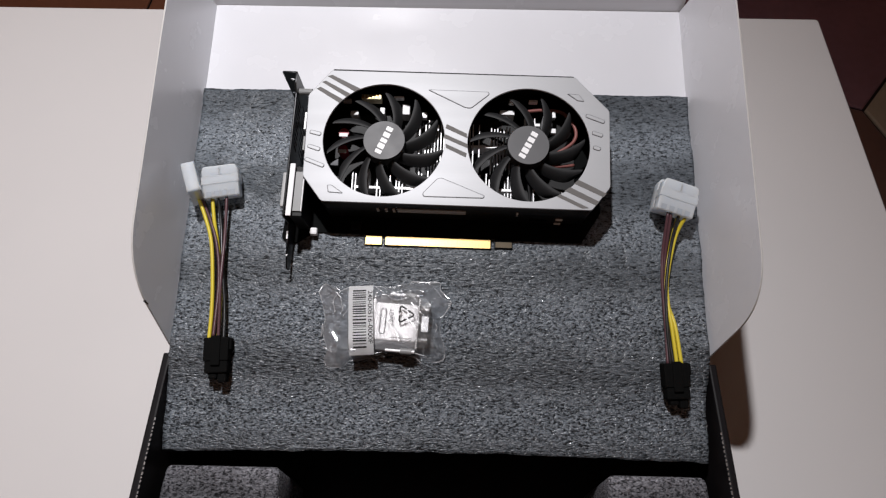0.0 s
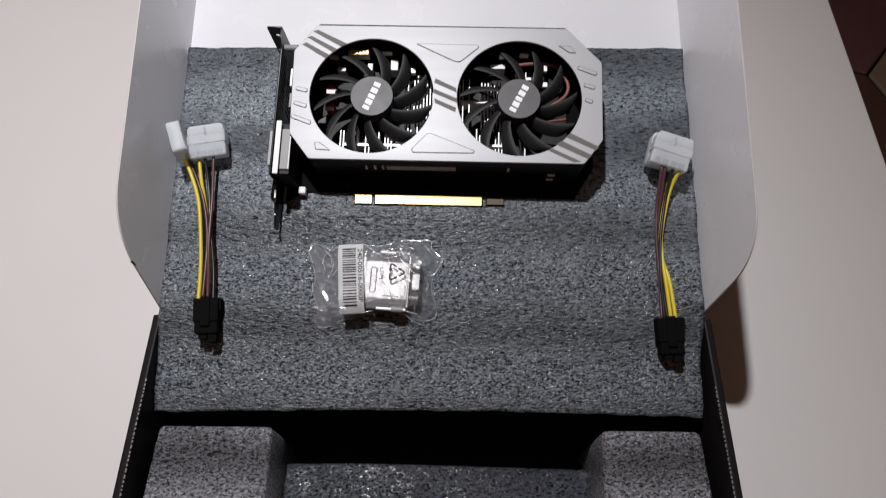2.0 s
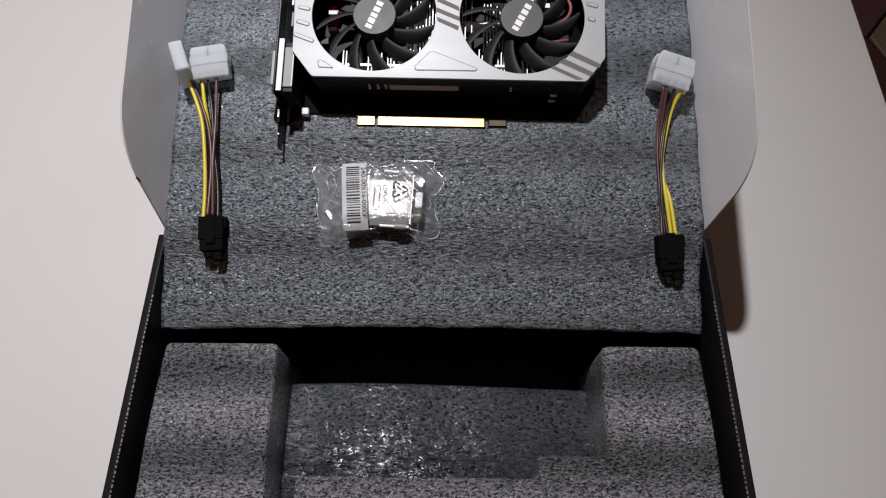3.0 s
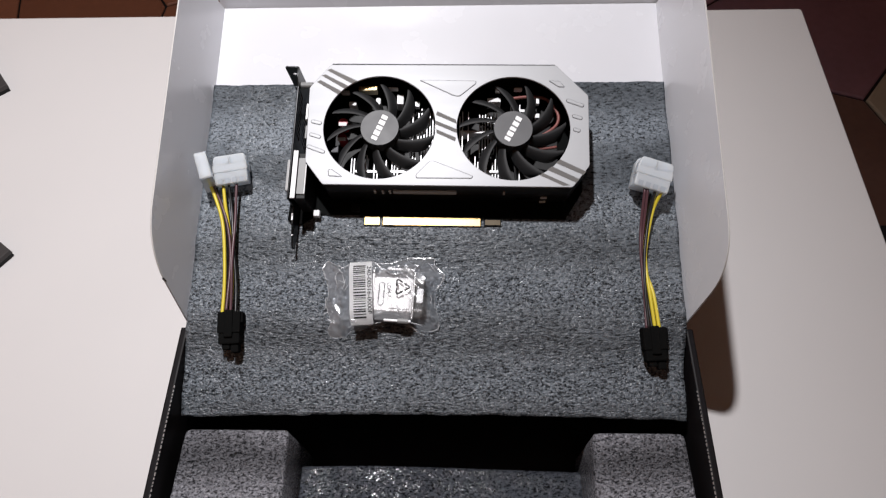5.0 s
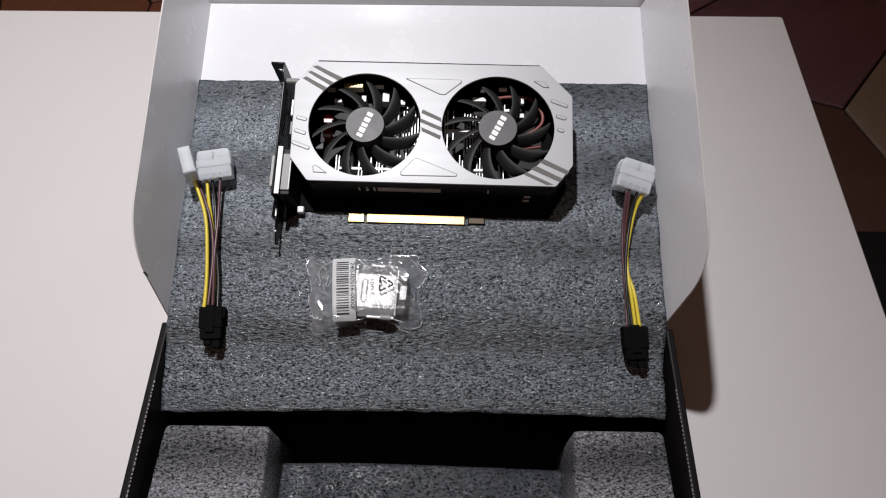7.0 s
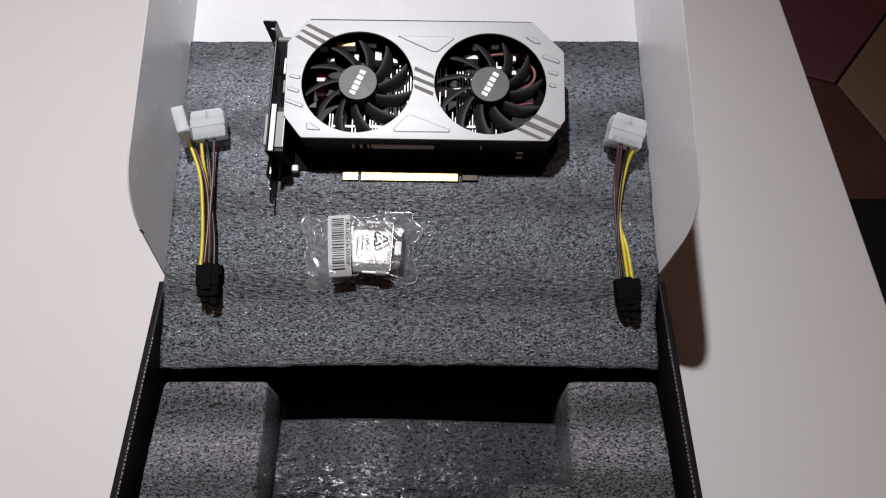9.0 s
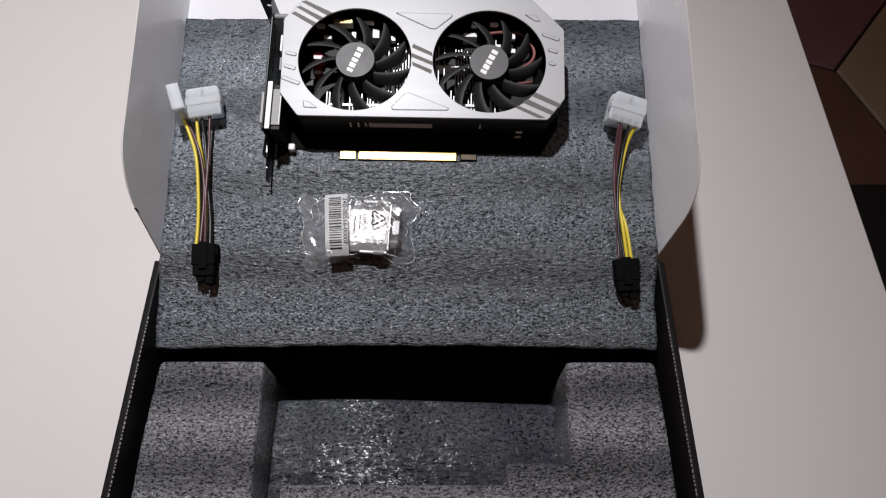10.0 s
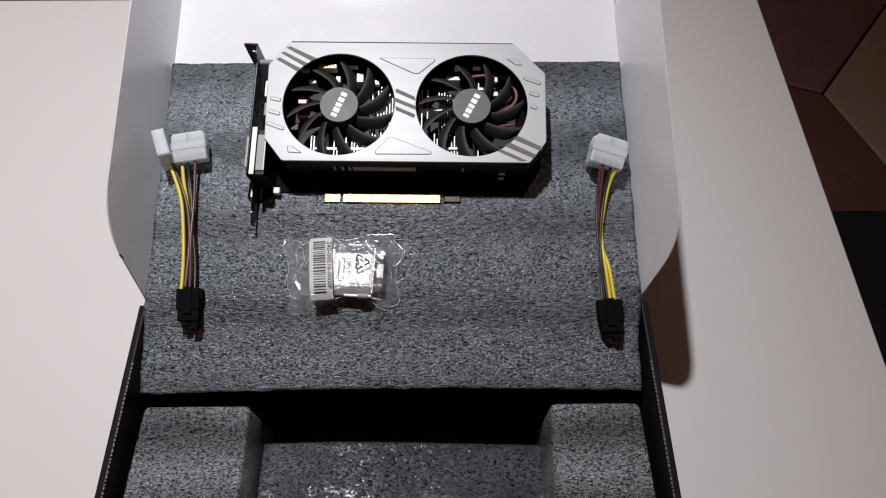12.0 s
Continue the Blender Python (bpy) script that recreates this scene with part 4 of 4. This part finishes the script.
# ---- the video adapter in its bag ----
BAG = LID @ pose(-0.0330, 0.0205, 0.0, 0, 0, -3.5)


def build_adapter():
    t = thing("video_adapter", BAG, "pale grey video adapter with thumb screws, sealed in a bag", "adapter")
    body = plate("body", [rounded([(-0.0085, 0.0122), (0.0190, 0.0122), (0.0190, -0.0122), (-0.0085, -0.0122)], 0.002, 3)], 0.0015, 0.0125, BEIGE, t, bevel=0.0012)
    plate("hood", [rounded([(-0.0110, 0.0160), (0.0060, 0.0150), (0.0125, 0.0182), (0.0190, 0.0182), (0.0190, -0.0192), (0.0125, -0.0192), (0.0060, -0.0190), (-0.0110, -0.0190)], 0.002, 3)], 0.0012, 0.0118, HUB_GREY, t, "grey hood round the body", bevel=0.0010)
    part("grip", block(-0.0112, -0.0080, -0.0140, 0.0140, 0.0012, 0.0132, 0.0008), BEIGE, body)
    part("raised_panel", block(0.0020, 0.0178, -0.0100, 0.0100, 0.0124, 0.0133, 0.0006), BEIGE, body)
    part("slot_rim", tube([Vector((x, y, 0.0126)) for x, y in rounded([(-0.0045, -0.0080), (-0.0010, -0.0080), (-0.0010, 0.0080), (-0.0045, 0.0080)], 0.0017, 5)], 0.0004, 6, 0, closed=True), HUB_GREY, body, "dark oval slot")
    part("flange", block(0.0190, 0.0204, -0.0165, 0.0165, 0.0010, 0.0132, 0.0005), CHROME, t, "bright metal connector flange")
    part("connector_base", block(0.0204, 0.0268, -0.0120, 0.0120, 0.0018, 0.0112, 0.0006), BLACK_PLASTIC, t, "black connector base")
    part("plug_shell", block(0.0218, 0.0266, -0.0052, 0.0052, 0.0030, 0.0132, 0.0012), PRINT_WHITE, t, "bright white connector shell")
    part("plug_hood", block(-0.0232, -0.0112, -0.0178, 0.0178, 0.0012, 0.0150, 0.0020), BEIGE, t, "pale plug hood under the label")
    for s in (-1, 1):
        screw = part("thumb_screw", rod((0.0005, s * 0.0180, 0.0112), (0.0190, s * 0.0180, 0.0112), 0.0010, 14), ALUMINIUM, t, "bright thumb screw")
        part("screw_head", rod((0.0100, s * 0.0180, 0.0112), (0.0172, s * 0.0180, 0.0112), 0.0019, 18), PORT_GREY, screw)
        part("hex_post", rod((0.0204, s * 0.0102, 0.0106), (0.0262, s * 0.0102, 0.0106), 0.0013, 6), CHROME, t)
    return t


build_adapter()


def build_bag():
    """A crumpled clear bag: two films with a sealed rim, the label and the printed mark."""
    t = thing("plastic_bag", BAG, "crumpled clear plastic bag with a white barcode label", "bag")
    rim = [(-0.0484, 0.0177), (-0.0447, 0.0231), (-0.0349, 0.0195), (-0.0288, 0.0219), (-0.0115, 0.0245), (-0.0003, 0.0248), (0.0118, 0.0291), (0.0218, 0.0299), (0.0311, 0.0301), (0.0322, 0.0250), (0.0397, 0.0174), (0.0360, 0.0089),
           (0.0338, -0.0011), (0.0372, -0.0119), (0.0373, -0.0204), (0.0265, -0.0224), (0.0060, -0.0182), (-0.0146, -0.0246), (-0.0230, -0.0259), (-0.0261, -0.0299), (-0.0357, -0.0312), (-0.0393, -0.0268), (-0.0385, -0.0194), (-0.0422, -0.0099), (-0.0426, 0.0024)]
    line = spline([(*p, 0) for p in rim + rim[:1]], 6)[:-1]
    n = len(line)
    def height(x, y, s):
        full = 0.0130 * min(1.0, (1 - s ** 2.5) * 1.7) * (1.0 if x > -0.022 else max(0.22, 1 - (-0.022 - x) / 0.012))
        fold = 1 - min(1.0, abs(noise.noise((x * 65 + y * 25, y * 50, 3.0))) * 3.2)
        return 0.0010 + full + fold ** 2 * (0.0006 + 0.0028 * s) * (1 - s ** 8) + 0.0008 * s * abs(noise.noise((x * 90, y * 90, 2.0)))
    bm = bmesh.new()
    rings, m = [], 44
    for k in range(1, m + 1):
        f = k / m
        rings.append([bm.verts.new((p.x * f, p.y * f, height(p.x * f, p.y * f, f))) for p in line])
    mid = bm.verts.new((0, 0, height(0, 0, 0)))
    for i in range(n):
        bm.faces.new((mid, rings[0][i], rings[0][(i + 1) % n]))
        for p, q in zip(rings, rings[1:]):
            bm.faces.new((p[i], q[i], q[(i + 1) % n], p[(i + 1) % n]))
    edge = [v.co.copy() for v in rings[-1]]
    film = part("film", bm, FILM, t, "thin crumpled clear film", smooth=True)
    film.visible_shadow = False
    bm, i = bmesh.new(), 0
    while i < n:
        k = rng.randint(4, 14)
        arc = [Vector((p.x + rng.uniform(-1, 1) * 0.0002, p.y + rng.uniform(-1, 1) * 0.0002, p.z + 0.0004)) for p in (edge[j % n] for j in range(i, i + k + 1))]
        tube(arc, rng.choice((0.00007, 0.00011, 0.00016, 0.00026)), 6, 0, bm)
        i += k + rng.choice((0, 1, 3))
    part("sealed_rim", bm, CREASE, t, "shiny sealed rim of the film")
    for zc, pts in ((0.006, [(-0.0350, 0.0034), (-0.0373, 0.0125), (-0.0337, 0.0179), (-0.0365, 0.0202)]), (0.0120, [(-0.0291, 0.0002), (-0.0251, 0.0080), (-0.0213, 0.0170)]), (0.0135, [(-0.0105, 0.0223), (-0.0038, 0.0179), (0.0039, 0.0142), (0.0134, 0.0167)]),
                    (0.005, [(0.0332, 0.0058), (0.0360, 0.0086), (0.0397, 0.0171)]), (0.004, [(-0.0405, -0.0183), (-0.0345, -0.0215), (-0.0360, -0.0192)]), (0.004, [(0.0327, 0.0197), (0.0397, 0.0172), (0.0344, 0.0149)]), (0.006, [(-0.0326, 0.0131), (-0.0304, 0.0058)]),
                    (0.0145, [(0.0085, -0.0069), (0.0108, -0.0115), (0.0160, -0.0098)]), (0.007, [(0.0306, 0.0017), (0.0320, -0.0006), (0.0311, -0.0044)]), (0.008, [(0.0233, 0.0283), (0.0287, 0.0243), (0.0334, 0.0191)]), (0.010, [(-0.0225, -0.0235), (-0.0120, -0.0222), (-0.0020, -0.0195), (0.0060, -0.0160), (0.0166, -0.0180), (0.0270, -0.0200)])):
        part("crease", tube([(x, y, zc) for x, y in pts], 0.00022, 6, 5), CREASE, t, "bright fold in the film", smooth=True)
    for k in range(26):
        x, y = rng.uniform(-0.045, 0.036), rng.uniform(-0.025, 0.027)
        if -0.028 < x < 0.024 and abs(y) < 0.014:
            y = math.copysign(0.0185, y)
        pts, d = [], rng.uniform(0, 6.28)
        for _ in range(4):
            pts.append((x, y, 0.0030 + 0.011 * max(0.0, 1 - (x / 0.036) ** 2) * max(0.0, 1 - (y / 0.026) ** 2)))
            d += rng.uniform(-0.7, 0.7)
            x, y = max(-0.043, min(0.035, x + 0.0028 * math.cos(d))), max(-0.024, min(0.026, y + 0.0028 * math.sin(d)))
        part("crease", tube(pts, rng.uniform(0.00012, 0.00030), 6, 4), CREASE, t, "bright fold in the film", smooth=True)
    # label over the left part of the adapter
    lab = pose(-0.0163, -0.0006, 0.0180, 0, 0, 7.0)
    def droop(y):
        """The label hangs down over both ends of the hood."""
        return -0.0046 * (max(0.0, abs(y) - 0.0125) / 0.0097) ** 2 + 0.00025 * math.sin(y * 420) * (1 if y < -0.006 else 0.4)
    bmL = bmesh.new()
    rows = []
    for i in range(9):
        rows.append([bmL.verts.new((-0.0078 + 0.0156 * i / 8, -0.0222 + 0.0444 * j / 24, droop(-0.0222 + 0.0444 * j / 24))) for j in range(25)])
    for a, b in zip(rows, rows[1:]):
        for j in range(24):
            bmL.faces.new((a[j], b[j], b[j + 1], a[j + 1]))
    bmesh.ops.solidify(bmL, geom=bmL.faces[:], thickness=0.00015)
    label = part("label", bmL, PAPER, t, "white paper label with a barcode")
    label.matrix_basis = lab
    y = -0.0182
    while y < 0.0180:
        h = rng.choice((0.0004, 0.0005, 0.0007, 0.0010))
        bar = block(-0.0050, 0.0034, y, y + h, 0.00005, 0.00025)
        for v in bar.verts:
            v.co.z += droop(v.co.y)
        part("barcode_bar", bar, PRINT_BLACK, label)
        y += h + rng.choice((0.0006, 0.0008, 0.0012))
    number = lettering("part_number", "240-00516-0000F", 0.0040, pose(0.0059, 0.0012, 0.00020, 0, 0, -90), PRINT_BLACK, label, "black printed number", width=1.20, depth=0.0001)
    for v in number.data.vertices:
        v.co.z += droop(v.co.y)
    # recycling mark on the film
    corner = [Vector((0.0064 * math.cos(radians(120 * k)), 0.0064 * math.sin(radians(120 * k)), 0)) for k in range(3)]
    for k in range(3):
        a, c, b = corner[k - 2], corner[k - 1], corner[k]
        bm = tube([c.lerp(a, 0.42), c.lerp(a, 0.12), c.lerp(b, 0.12), c.lerp(b, 0.34)], 0.00056, 8, 3)
        rod(c.lerp(b, 0.32), c.lerp(b, 0.52), 0.0011, 10, bm, 0.0001)
        for v in bm.verts:
            v.co.z *= 0.2
        ob = part("recycling_arrow", bm, PRINT_BLACK, t, "black printed recycling arrow")
        ob.matrix_basis = pose(0.0112, 0.0046, 0.0174)
    lettering("material_mark", "LDPE", 0.0036, pose(0.0026, 0.0030, 0.0174, 0, 0, -90), PRINT_BLACK, t, "black printed letters")
    return t


build_bag()


# ---- irregular floor slabs ----
def floor_slabs():
    floor = bpy.data.objects["floor"]
    seeds = [(1.28, 0.95, 1), (0.97, 1.21, 0)]
    r2 = random.Random(11)
    for i in range(11):
        for j in range(12):
            x, y = X0 + 0.22 + i * 0.44 + r2.uniform(-0.13, 0.13), Y0 + 0.22 + j * 0.44 + r2.uniform(-0.13, 0.13)
            if all((x - a) ** 2 + (y - b) ** 2 > 0.30 ** 2 for a, b, _ in seeds[:2]):
                seeds.append((x, y, r2.choice((0, 0, 1, 2))))
    mats = (STONE_RED, STONE_OLIVE, STONE_BROWN)
    for i, (x, y, kind) in enumerate(seeds):
        cell = [Vector(q) for q in ((X0, Y0), (X1, Y0), (X1, Y1), (X0, Y1))]
        for j, (a, b, _) in enumerate(seeds):
            if i == j or (a - x) ** 2 + (b - y) ** 2 > 1.6:
                continue
            mid, nrm = Vector(((a + x) / 2, (b + y) / 2)), Vector((a - x, b - y)).normalized()
            mid -= nrm * 0.0035
            out = []
            for p, q in zip(cell, cell[1:] + cell[:1]):
                dp, dq = (p - mid).dot(nrm), (q - mid).dot(nrm)
                if dp <= 0:
                    out.append(p)
                if (dp < 0) != (dq < 0):
                    out.append(p + (q - p) * (dp / (dp - dq)))
            cell = out
            if len(cell) < 3:
                break
        if len(cell) < 3:
            continue
        bm = bmesh.new()
        c = sum(cell, Vector((0, 0))) / len(cell)
        lo = [bm.verts.new((*p, FLOOR_Z - 0.002)) for p in cell]
        mi = [bm.verts.new((*p, FLOOR_Z + 0.004)) for p in cell]
        hi = [bm.verts.new((*(p + (c - p).normalized() * 0.006), FLOOR_Z + 0.007)) for p in cell]
        n = len(cell)
        for r, s in ((lo, mi), (mi, hi)):
            for k in range(n):
                bm.faces.new((r[k], r[(k + 1) % n], s[(k + 1) % n], s[k]))
        bm.faces.new(hi)
        part("slab", bm, STONE_TERRA if x < -0.45 and y > 0.5 else mats[kind], floor)


floor_slabs()
